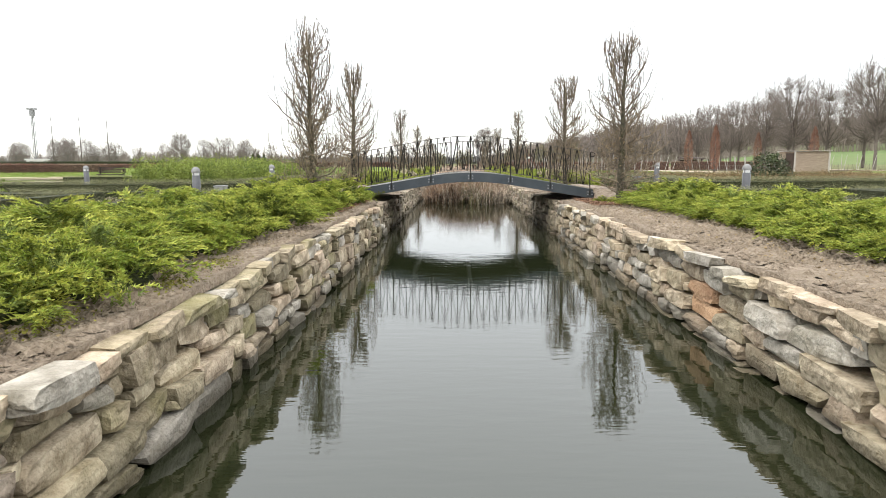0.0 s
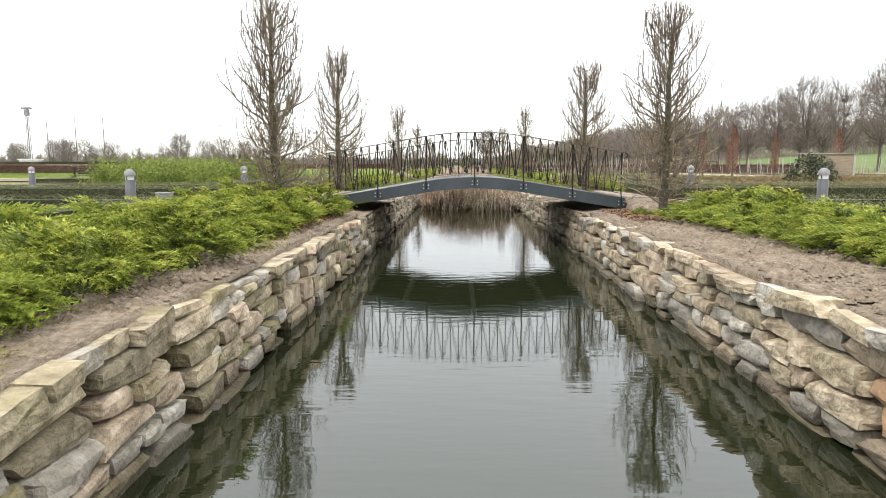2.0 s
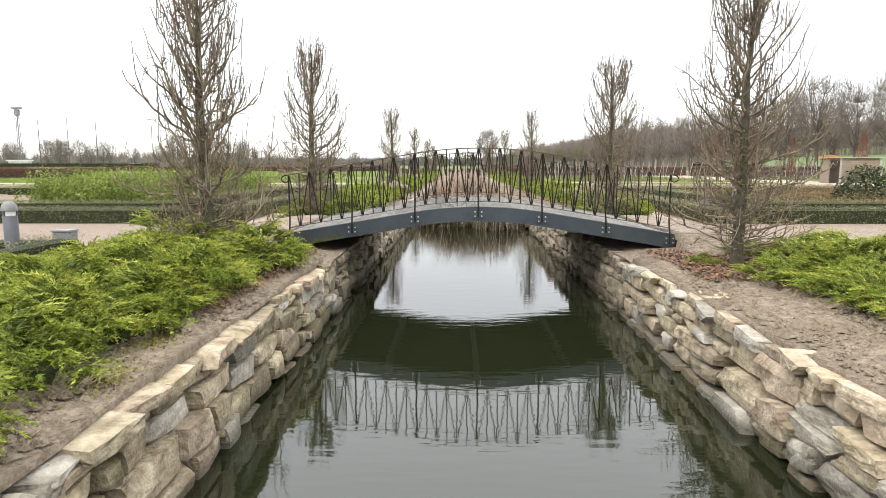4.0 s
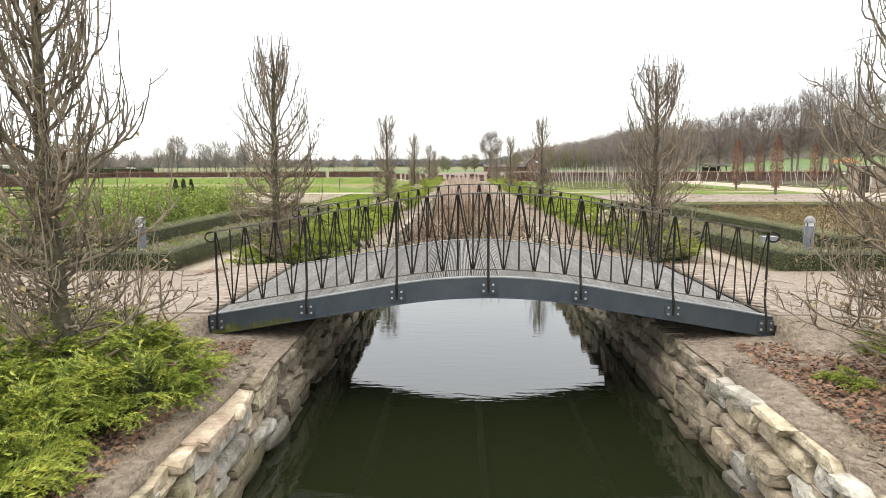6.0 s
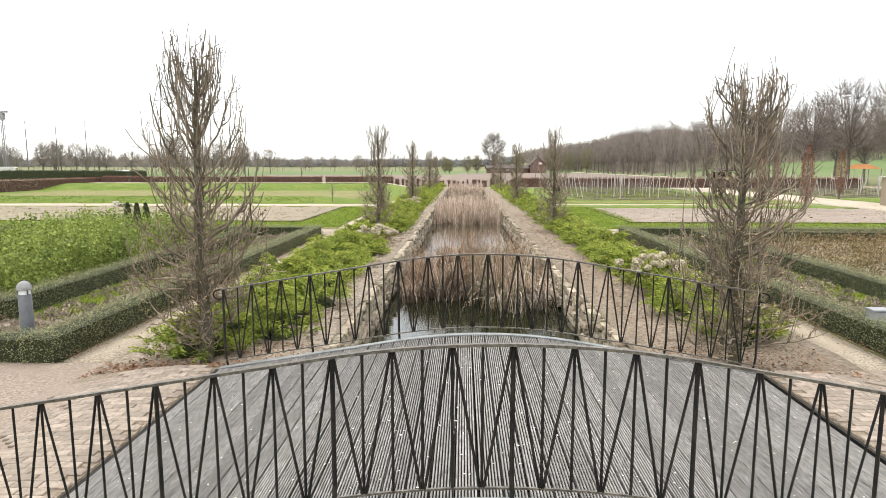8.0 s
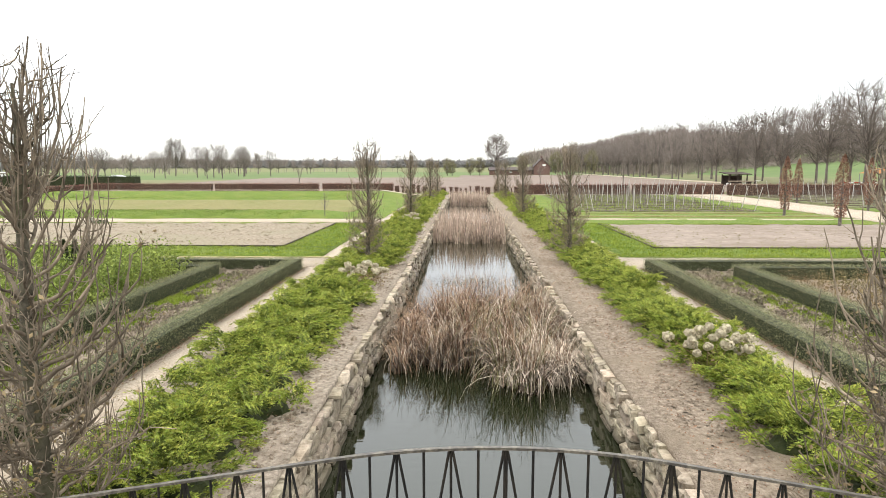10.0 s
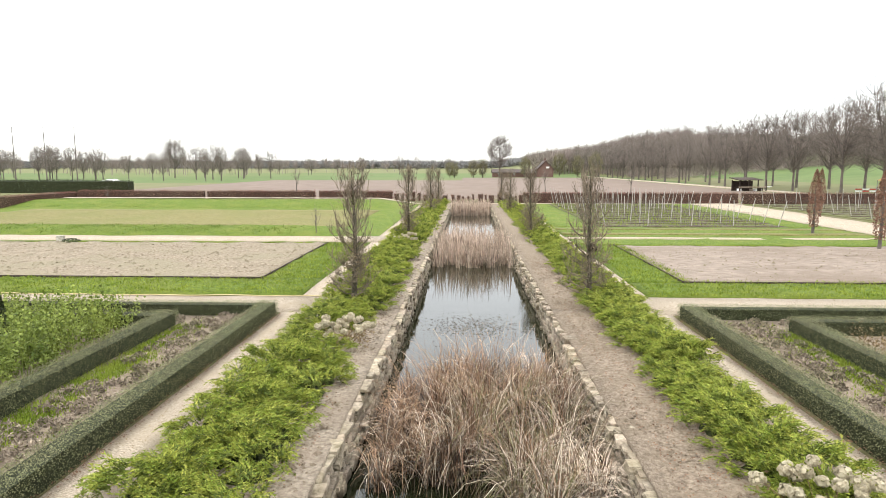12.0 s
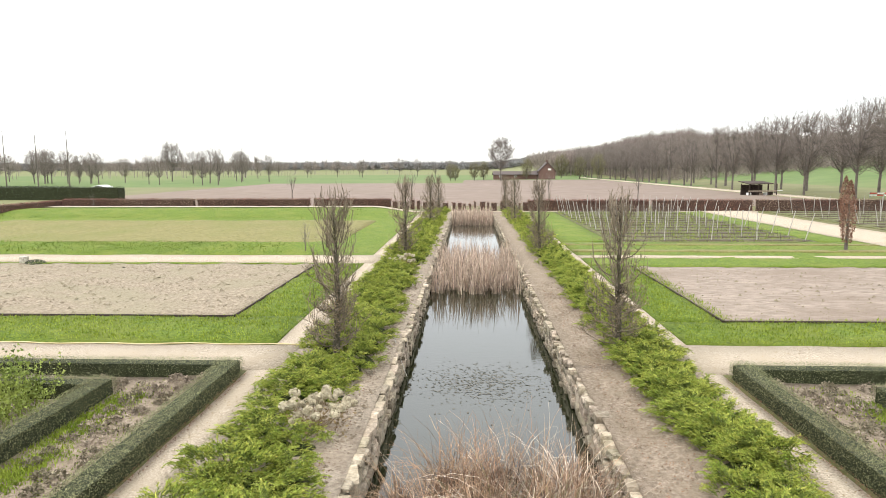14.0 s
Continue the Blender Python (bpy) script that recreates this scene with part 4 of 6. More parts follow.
for side in (-1, 1):
    y = -14.2
    while y < 72:
        step = 0.60 if y < 1 else 0.80 if y < 38 else 1.0
        y += step * rng.uniform(0.85, 1.15)
        if (-0.75 if side > 0 else -0.2) < y < 4.5:
            continue
        for row in range(3):
            if side < 0:
                x = (-3.08, -3.75, -4.4)[row] if y < 0 else (-3.12, -3.65, -4.15)[row]
            else:
                x = (3.75, 4.25, 4.7)[row] if y < 0 else (3.72, 3.98, 4.22)[row]
                if y > -2.6 and y < 0 and row == 0:
                    continue
            if side < 0 and -3.2 < y < 0 and row == 0 and (y > -1.0 or rng.random() < 0.5):
                continue
            if 4.5 < y < 5.6 and (row == 0 or side > 0):
                continue
            if any(abs(x - fx) < 0.55 and abs(y - fy) < 0.6 for fx, fy in ((-3.15, 17.4), (3.65, 9.7), (-3.5, 35.3), (-3.8, 59.5))):
                continue
            s = rng.uniform(0.78, 1.12) if y < 0 else rng.uniform(0.76, 1.06) if y < 38 else rng.uniform(0.95, 1.25)
            juniper(x + rng.normal() * 0.08, y + rng.normal() * 0.12, s, rng.normal() * 45 + (90 if side > 0 else 0) + side * 90, side, row == 2)
    thing("juniper_strip", "yellow-green junipers further along the canal", "shrub", kind="stuff", 
          data=foliage(*join([q[:2] for q in FAR_SHRUBS[side]]), np.concatenate([q[2] for q in FAR_SHRUBS[side]]), "juniper_strip"))
    # the same painted inner shade for the joined shrubs
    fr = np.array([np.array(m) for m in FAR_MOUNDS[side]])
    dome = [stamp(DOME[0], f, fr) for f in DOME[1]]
    thing("juniper_undergrowth", "dark inside of the junipers further along, shade put into its colour", "shrub", kind="stuff", data=mesh("juniper_undergrowth", dome[0][0], [dome[0][1], dome[1][1]], JUNIPER_SHADE))

for x, y, s in ((3.85, -0.42, 0.45), (4.35, -0.5, 0.55), (-3.55, -0.35, 0.6), (-4.3, -0.5, 0.6), (3.0, -1.5, 0.35), (-3.9, -2.6, 0.85), (-3.25, -3.0, 0.8), (-4.45, -1.9, 0.8), (-3.35, -0.95, 0.5), (-4.5, -3.0, 0.9), (-3.0, -3.5, 0.75), (-3.0, -4.3, 0.8), (-3.2, -2.2, 0.65), (-3.05, -1.6, 0.5)):
    juniper(x, y, s, 40 * x, 1 if x > 0 else -1)

# ---- reeds in the water ----
def blades(places, length, width, lean, droop, segments, r):
    """Bent tapering blades, each a ribbon."""
    n = len(places)
    az = r.random(n) * 2 * np.pi
    ln = length * r.uniform(0.6, 1.25, n)
    lean = np.abs(r.normal(size=n)) * lean
    droop = droop * r.uniform(0.3, 1.6, n)
    pts = [np.asarray(places, float)]
    for s in range(segments):
        a = np.clip(lean + droop * ((s + 0.5) / segments) ** 1.6, 0, 2.75)
        d = np.column_stack([np.sin(a) * np.cos(az), np.sin(a) * np.sin(az), np.cos(a)])
        pts.append(pts[-1] + d * (ln / segments)[:, None])
        az = az + r.normal(size=n) * 0.12
    pts = np.stack(pts, 1)
    side = np.column_stack([-np.sin(az), np.cos(az), np.zeros(n)])
    w = width * r.uniform(0.6, 1.3, n)
    taper = np.linspace(1, 0.15, segments + 1)
    off = side[:, None] * (w[:, None] * taper[None])[:, :, None]
    v = np.stack([pts - off, pts + off], 2)
    k = (segments + 1) * 2
    f = np.array([(2 * s, 2 * s + 1, 2 * s + 3, 2 * s + 2) for s in range(segments)])
    return v.reshape(-1, 3), (f[None] + (np.arange(n) * k)[:, None, None]).reshape(-1, 4)


rr = np.random.default_rng(5)
def spread(n, x0, x1, y0, y1, z):
    return np.column_stack([rr.uniform(x0, x1, n), rr.uniform(y0, y1, n), np.full(n, z)])


# drooping rush clump beyond the bridge: dense tussocks
tus = np.concatenate([np.column_stack([rr.uniform(-1.62, 1.75, 64), rr.uniform(12.1, 16.0, 64), np.zeros(64)]), np.column_stack([rr.uniform(0.4, 1.8, 16), rr.uniform(11.0, 12.4, 16), np.zeros(16)])])
at = np.repeat(tus, 75, axis=0) + np.column_stack([rr.normal(size=(6000, 2)) * 0.085, np.zeros(6000)])
tall = 1.9 * (1 - 0.42 * ((at[:, 0] - 0.1) / 1.75) ** 2) * (1 - 0.25 * np.minimum(1, np.abs(at[:, 1] - 14.3) / 2.2) ** 2)
tone = rr.random(6000) + 0.16 * (at[:, 0] - 0.1) - 0.13 * (at[:, 1] - 14.0)
olive = (rr.random(6000) < 0.34) & (np.abs(at[:, 0] - 0.55) < 0.8) & (at[:, 1] < 14.6)
# short dark blades stand for the shade beneath the drooping ones
clump = thing("rush_clump", "dense clump of dead drooping rushes in the water", "reeds", kind="stuff", data=mesh("rush_clump", *blades(at[::2], tall[::2] * 0.62, 0.013, 0.3, 2.2, 4, rr), RUSH_SHADE))
for name, pick, mat, lab in (("pale_blades", (tone > 0.66) & ~olive, RUSH, "bleached straw blades"), ("brown_blades", (tone <= 0.66) & ~olive, RUSH_BROWN, "rust-brown blades"),
                             ("olive_blades", olive, RUSH_GREEN, "olive blades")):
    part(name, mesh(name, *blades(at[pick], tall[pick], 0.0085, 0.24, 2.7, 6, rr), mat), clump, lab)
thing("rush_shoots", "upright red-brown rush shoots over the drooping clump", "reeds", kind="stuff", data=mesh("rush_shoots", *blades(at[::4], tall[::4] * 0.86, 0.006, 0.2, 0.6, 4, rr), RUSH_SHOOT))
for y0, y1, n, hgt, lab in ((33.3, 41.8, 1700, 1.4, "standing bed of dead straw-coloured reeds"), (66, 72.6, 1300, 1.35, "distant bed of dead reeds")):
    stools = spread(n // 9, -1.95, 1.9, y0, y1, 0.0)
    at = np.repeat(stools, 9, axis=0) + np.column_stack([rr.normal(size=(n // 9 * 9, 2)) * 0.07, np.zeros(n // 9 * 9)])
    reed = join([blades(at, hgt, 0.026, 0.13, 0.45, 3, rr), blades(at[::3], hgt * 0.8, 0.022, 0.3, 2.2, 4, rr)])
    thing("reed_bed", lab, "reeds", kind="stuff", data=mesh("reed_bed", *reed, REED))

# ---- clipped hedges ----
def hedge(name, x0, x1, y0, y1, height, core, leaf, label, density=2900, size=0.024, category="hedge", fuzz=0.026, z0=G):
    """A clipped hedge: a core coloured dark as inner shade and a skin of small leaves standing off it unevenly."""
    ob = thing(name, label, category, "clipped hedges")
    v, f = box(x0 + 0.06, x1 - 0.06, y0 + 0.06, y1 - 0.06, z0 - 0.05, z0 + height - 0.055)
    part("hedge_core", mesh("hedge_core", v, f, core), ob, "dark twiggy inside, shade put into its colour")
    lx, ly = x1 - x0, y1 - y0
    faces = [((x0, y0, z0 + height), (lx, 0, 0), (0, ly, 0), (0, 0, 1)), ((x0, y0, z0), (lx, 0, 0), (0, 0, height), (0, -1, 0)), ((x0, y1, z0), (lx, 0, 0), (0, 0, height), (0, 1, 0)),
             ((x0, y0, z0), (0, ly, 0), (0, 0, height), (-1, 0, 0)), ((x1, y0, z0), (0, ly, 0), (0, 0, height), (1, 0, 0))]
    at, nm = [], []
    for o, a, b, c in faces:
        o, a, b, c = (np.array(q, float) for q in (o, a, b, c))
        k = int(np.linalg.norm(a) * np.linalg.norm(b) * density * (1.0 if c[2] else 0.68))
        if k:
            q = o + rng.random((k, 1)) * a + rng.random((k, 1)) * b + c * rng.normal(size=(k, 1)) * fuzz
            at.append(q)
            nm.append(c + rng.normal(size=(k, 3)) * (0.45 if c[2] else 0.7) - [0, 0, 0 if c[2] else 0.35])
    part("foliage", mesh("foliage", *leaf_slivers(np.concatenate(at), np.concatenate(nm), size * 1.25), leaf), ob)
    return ob


BOXL = "low clipped dark green box hedge along a gravel path"
for s in (-1, 1):
    o, i = (5.60, 7.78) if s < 0 else (5.48, 7.68)
    w = 0.46
    for ya, yb in ((4.45, 20.2), (-12.0, -1.2)):
        a, b = sorted((s * o, s * (o + w)))
        hedge("box_hedge", a, b, ya, yb, 0.39, BOX_SHADE, BOX_LEAF, BOXL, 2900 if ya > 0 else 800)
        a, b = sorted((s * i, s * (i + w)))
        hedge("box_hedge", a, b, ya + 2.2, yb - 1.45, 0.42, BOX_SHADE, BOX_LEAF, BOXL, 2900 if ya > 0 else 800)
        a, b = sorted((s * (o + w - 0.12), s * 23))
        hedge("box_hedge", a, b, ya, ya + w, 0.385, BOX_SHADE, BOX_LEAF, BOXL, 1900 if ya > 0 else 640)
        hedge("box_hedge", a, b, yb - w, yb, 0.385, BOX_SHADE, BOX_LEAF, BOXL, 1900 if ya > 0 else 640)
        a, b = sorted((s * (i + w - 0.12), s * 21))
        hedge("box_hedge", a, b, ya + 2.2, ya + 2.2 + w, 0.415, BOX_SHADE, BOX_LEAF, BOXL, 1900 if ya > 0 else 640)
        hedge("box_hedge", a, b, yb - 1.45 - w, yb - 1.45, 0.42, BOX_SHADE, BOX_LEAF, BOXL, 1900 if ya > 0 else 640)


# planting between and inside the hedges
def tufts(name, label, category, places, hgt, lean, material, per, width=0.006, seg=2, loose=0.11):
    at = np.repeat(places, per, axis=0)
    at[:, :2] += rng.normal(size=(len(at), 2)) * loose
    thing(name, label, category, kind="stuff", data=mesh(name, *blades(at, hgt, width, lean, 0.5, seg, rng), material))


for s in (-1, 1):
    for ya, yb in ((4.7, 20.15), (-12.0, -1.2)):
        rows = [(s * (6.24 + 0.36 * k), y) for k in range(4) for y in np.arange(ya + 0.7, yb - 0.6, 0.44)]
        rows += [(s * x, yy) for yy in (ya + 0.85, ya + 1.35, ya + 1.85, yb - 0.75, yb - 1.15) for x in np.arange(8.0, 20, 0.4)]
        pl = np.array([(x + rng.normal() * 0.05, y + rng.normal() * 0.05, G + 0.03) for x, y in rows if rng.random() < 0.86])
        k = 120
        d = rng.normal(size=(len(pl) * k, 3)) * [1, 1, 0.8]
        d[:, 2] = np.abs(d[:, 2])
        d /= np.linalg.norm(d, axis=1)[:, None]
        big = np.repeat(rng.uniform(0.75, 1.25, len(pl)), k)[:, None]
        at = np.repeat(pl, k, axis=0) + d * big * [0.185, 0.185, 0.17] * rng.uniform(0.6, 1.05, (len(d), 1))
        thing("lavender_rows", "rows of rounded grey-brown cut lavender stubs", "lavender", kind="stuff",
              data=mesh("lavender_rows", *leaf_quads(at, np.cross(d, rng.normal(size=d.shape)) + d * 0.35, 0.08, 0.36), HEATHER))


def leafy_bed(x0, x1, y0, y1, n, hgt, material, name, label, leaf):
    """A bed of upright leafy stems."""
    at = np.column_stack([rng.uniform(x0, x1, n), rng.uniform(y0, y1, n), np.full(n, G)])
    v, f = blades(at, hgt, 0.008, 0.16, 0.25, 3, rng)
    tips = v.reshape(n, 4, 2, 3).mean(2)
    q = rng.uniform(0.6, 3, (n, 26))
    i = np.minimum(q.astype(int), 2)
    fr = (q - i)[..., None]
    pos = np.take_along_axis(tips, i[..., None], 1) * (1 - fr) + np.take_along_axis(tips, (i + 1)[..., None], 1) * fr
    pos = pos.reshape(-1, 3) + rng.normal(size=(n * 26, 3)) * 0.075
    lv = leaf_slivers(pos, rng.normal(size=(n * 26, 3)) + [0, 0, 0.6], leaf, 0.6)
    k = len(v)
    thing(name, label, "plants", kind="stuff", data=mesh(name, np.concatenate([v, lv[0]]), [f, lv[1] + k], material))


leafy_bed(-12.9, -8.5, 7.6, 17.9, 2300, 1.08, SHRUB_LEAF, "green_bed", "dense bed of fresh green leafy plants inside a hedge", 0.112)
leafy_bed(-20.5, -8.5, -9.0, -4.2, 900, 0.95, SHRUB_LEAF, "green_bed", "dense bed of fresh green leafy plants inside a hedge", 0.105)
leafy_bed(8.5, 20.5, 7.6, 17.9, 2600, 0.44, STRAW, "brown_bed", "bed of brown dead perennial stems inside a hedge", 0.07)
leafy_bed(8.5, 20.5, -9.0, -4.2, 800, 0.55, STRAW, "brown_bed", "bed of brown dead perennial stems inside a hedge", 0.07)


# grass and weeds in the beds and along lawn edges
def grass(name, label, x0, x1, y0, y1, n, hgt, per=7, z=G + 0.03, material=None):
    pl = np.column_stack([rng.uniform(x0, x1, n), rng.uniform(y0, y1, n), np.full(n, z)])
    tufts(name, label, "grass", pl, hgt, 0.7, material or GRASS, per, 0.013, 1)


for s in (-1, 1):
    a, b = sorted((s * 7.15, s * 7.75))
    grass("weed_grass", "fresh green weeds along the inside of a box hedge", a, b, 6.8, 18.6, 2400, 0.075)
    a, b = sorted((s * 6.1, s * 7.6))
    grass("weed_grass", "fresh green weeds between lavender stubs", a, b, 5.3, 19.6, 520, 0.05)
    a, b = sorted((s * 8.2, s * 19))
    grass("weed_grass", "fresh green weeds along the inside of a box hedge", a, b, 6.2, 6.9, 200, 0.06)
    a, b = sorted((s * 5.7, s * 22))
    grass("grass_tufts", "uneven tufts of green grass on the lawn strip", a, b, 22.8, 25.5, 2000, 0.08, 6, G + 0.05)
    a, b = sorted((s * 5.7, s * 7.8))
    grass("grass_tufts", "uneven tufts of green grass on the lawn strip", a, b, 25.6, 36.4, 1100, 0.08, 6, G + 0.05)
grass("grass_tufts", "tufts of grass and weeds between vine rows", 8.8, 21.3, 46.2, 73, 1800, 0.16, 6, G + 0.05)

for ya, yb, za, zb, n in ((40.2, 42.6, 0.06, 0.42, 2600), (63.6, 68.0, 0.12, 0.70, 3200)):
    q = rng.random(n)
    px = rng.uniform(-46, -10.8, n)
    pl = np.column_stack([px, ya + (yb - ya) * q, G + za + (zb - za) * q])
    tufts("grass_tufts", "long uneven grass on a low bank", "grass", pl, 0.09, 1.0, GRASS_DARK, 6, 0.022, 1, 0.25)

# ---- background trees ----
def bare_tree(seed, height, wide, limbs, boughs, twigs, width=0.017, trunk_to=0.26):
    """A leafless broad tree: limbs fan from the trunk, boughs fork off them to fill an egg-shaped crown, fine twigs as slivers."""
    r = np.random.default_rng(seed)
    egg = np.array([wide, wide, (1 - trunk_to) * 0.5]) * height
    mid = np.array([0, 0, (1 + trunk_to) * 0.5 * height])

    def inside(low, high):
        d = unit(r.normal(size=3))
        return mid + d * egg * r.uniform(low, high)

    top = height * 0.72
    trunk = np.column_stack([np.cumsum(r.normal(size=(6, 2)) * 0.008 * height, axis=0) * np.linspace(0, 1, 6)[:, None], np.linspace(0, top, 6)])
    wood = [tube(trunk, np.linspace(0.017, 0.004, 6) * height, 6)]
    fine, stems = [], []
    for i in range(limbs):
        e = inside(0.55, 0.85)
        foot = along(trunk, np.clip(r.uniform(0.32, 0.6) * e[2] / top, 0.3, 0.9))
        p = bend(foot, foot * 0.45 + e * 0.55 - [0, 0, 0.06 * height], e, 5, r, 0.008 * height)
        wood.append(tube(p, np.linspace(0.0055, 0.0016, 6) * height, 4))
        stems.append(p)
    pool = np.concatenate(stems + [trunk[3:]])
    for i in range(boughs):
        e = inside(0.5, 1.0 + 0.06 * r.normal())
        ok = pool[pool[:, 2] < e[2] - 0.07 * height]
        ok = ok if len(ok) else pool
        foot = ok[np.argmin(np.linalg.norm(ok - e, axis=1) + r.random(len(ok)) * 0.08 * height)]
        p = bend(foot, (foot + e) / 2 + (e - foot) * [0.15, 0.15, -0.1], e, 3, r, 0.006 * height)
        wood.append(tube(p, np.linspace(0.0020, 0.0007, 4) * height, 3))
        n = twigs
        a = p[0] + (p[-1] - p[0]) * r.uniform(0.35, 1.0, (n, 1)) + r.normal(size=(n, 3)) * 0.004 * height
        dd = unit(p[-1] - p[0]) * 0.8 + unit(e - mid) * 0.3 + np.array([0, 0, 0.55]) + r.normal(size=(n, 3)) * 0.5
        dd /= np.linalg.norm(dd, axis=1)[:, None]
        side = np.cross(dd, r.normal(size=(n, 3)))
        side /= np.linalg.norm(side, axis=1)[:, None]
        end = a + dd * height * r.uniform(0.04, 0.10, n)[:, None]
        fine.append(np.stack([a - side * width, a + side * width, end], 1))
    v = np.concatenate(fine).reshape(-1, 3)
    w = join(wood)
    return w, (v, np.arange(len(v)).reshape(-1, 3))


BIG = []
for seed in (2, 5, 9):
    w, fn = bare_tree(seed, 16.0, 0.31, 16, 460, 12, 0.0080)
    BIG.append((mesh("trunk", *w, FAR_BARK, True), mesh("branchwork", *fn, FAR_TWIG)))


def load_big(seed, wide, boughs, twigs, width):
    w, fn = bare_tree(seed, 16.0, wide, 12, boughs, twigs, width)
    BIG.append((mesh("trunk", *w, FAR_BARK, True), mesh("branchwork", *fn, FAR_TWIG)))


load_big(77, 0.36, 640, 12, 0.012)
for seed in (102, 105, 109):
    load_big(seed, 0.30, 240, 10, 0.012)


def big_tree(x, y, s, kind, group, label):
    kind = kind + 4 if kind < 3 and (y > 150 or x < -60) else kind
    t = thing("bare_tree", label, "tree", group, at=pose(x, y, land(x, y) - 0.1, 0, 0, rng.uniform(0, 360)) @ Matrix.Diagonal((s * rng.uniform(0.85, 1.1), s * rng.uniform(0.85, 1.1), s, 1)))
    part("trunk", BIG[kind][0], t)
    part("branchwork", BIG[kind][1], t)


for row, (x0, step) in enumerate(((55.5, 9.5), (64, 11))):
    y = 70 + 5 * row
    k = 0
    while y < 330:
        big_tree(x0 + rng.normal() * 0.8, y + rng.normal(), rng.uniform(0.88, 1.1), k % 3, "trees along the lane", "tall leafless tree in a row along a lane")
        y += step * rng.uniform(0.9, 1.15)
        k += 1
big_tree(-110.5, 235, 0.98, 3, "field trees", "single round leafless tree in the fields")
big_tree(11.2, 238, 1.08, 3, "field trees", "tall round leafless tree beside the farm")
for i in range(46):
    x = -190 + i * 2.6 + rng.normal() * 1.5
    if abs(x + 110.5) < 6:
        continue
    big_tree(x, 212 + rng.normal() * 16, rng.uniform(0.55, 0.80), i % 3, "field trees", "leafless tree along a field lane")
for i in range(16):
    big_tree(-150 + i * 9 + rng.normal() * 3, 330 + rng.normal() * 20, rng.uniform(0.45, 0.8), i % 3, "field trees", "leafless tree in the far fields")


def wood_mass(name, label, places, heights, material, strands=60, thick=0.006, centre=0.60, reach=(0.30, 0.40)):
    """A far wood: each tree is a trunk and a ragged crown of thin slivers that rise from its middle."""
    p, hp = np.asarray(places, float), np.asarray(heights, float)
    h = np.repeat(hp, strands)
    n = len(h)
    mid = np.repeat(p, strands, axis=0) + np.column_stack([np.zeros(n), np.zeros(n), h * centre])
    d = rng.normal(size=(n, 3))
    d /= np.linalg.norm(d, axis=1)[:, None]
    end = mid + d * rng.random((n, 1)) ** 0.4 * h[:, None] * [reach[0], reach[0], reach[1]]
    start = mid + (end - mid) * 0.35 - np.column_stack([np.zeros(n), np.zeros(n), h * 0.14])
    side = np.cross(end - start, rng.normal(size=(n, 3)))
    side /= np.linalg.norm(side, axis=1)[:, None] + 1e-9
    w = side * (h * thick)[:, None]
    v = np.stack([start - w, start + w, end], 1).reshape(-1, 3)
    wx = (hp * 0.011)[:, None] * np.array([1.0, 0.3, 0])
    rise = np.column_stack([hp * 0, hp * 0, hp * 0.8])
    tv = np.stack([p - wx, p + wx, p + rise], 1).reshape(-1, 3)
    v = np.concatenate([v, tv])
    thing(name, label, "woodland", kind="stuff", data=mesh(name, v, np.arange(len(v)).reshape(-1, 3), material))


def scatter(n, x0, x1, y0, y1):
    px, py = rng.uniform(x0, x1, n), rng.uniform(y0, y1, n)
    return [(a, b, land(a, b) - 0.3) for a, b in zip(px, py)]


pl = scatter(420, 128, 190, 90, 330) + scatter(330, 48, 150, 380, 440) + scatter(160, 36, 78, 330, 400) + scatter(260, 75, 150, 320, 380) + scatter(260, 150, 260, 300, 420)
wood_mass("hill_wood", "leafless brown woodland on the hillside", pl, rng.uniform(12.5, 17, len(pl)), WOOD_TWIG, 120, 0.009)
pl = scatter(380, 66, 130, 225, 330)
wood_mass("hill_wood", "leafless brown woodland at the foot of the hill", pl, rng.uniform(9, 14, len(pl)), WOOD_TWIG, 100, 0.0085)
pl = scatter(420, 64, 130, 215, 335)
wood_mass("undergrowth", "low brown undergrowth along the edge of the wood", pl, rng.uniform(3, 5.5, len(pl)), WOOD_TWIG, 60, 0.012, 0.4, (0.7, 0.5))
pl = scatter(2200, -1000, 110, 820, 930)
wood_mass("far_wood", "low line of distant woodland on the horizon, greyed for haze", pl, rng.uniform(11, 16, len(pl)), HAZY_WOOD, 26, 0.06, 0.45, (0.7, 0.5))
pl = scatter(240, -520, -110, 290, 420) + scatter(90, -330, -60, 430, 560)
wood_mass("far_wood", "leafless trees beyond the left fields", pl, rng.uniform(9, 14, len(pl)), FAR_TWIG, 120, 0.008)
pl = scatter(60, -420, -230, 170, 260)
wood_mass("far_wood", "leafless trees beyond the left fields", pl, rng.uniform(9, 13, len(pl)), FAR_TWIG, 150, 0.006)
w, fn = bare_tree(91, 8.0, 0.30, 12, 300, 14, 0.018, 0.05)
OLIVE = (mesh("trunk", *w, FAR_BARK, True), mesh("branchwork", *fn, FAR_OLIVE))
for x, y, s in ((-7.2, 236, 0.85), (-5.5, 238, 0.8), (1.5, 240, 0.95), (5, 243, 1.0), (22, 255, 1.1), (44, 262, 1.2), (50, 255, 1.35), (40, 285, 1.4)):
    t = thing("farm_tree", "olive-tinged leafless tree beside the farm", "tree", "trees round the farm", at=pose(x, y, land(x, y) - 0.1, 0, 0, rng.uniform(0, 360)) @ Matrix.Diagonal((s, s, s, 1)))
    part("trunk", OLIVE[0], t)
    part("branchwork", OLIVE[1], t)

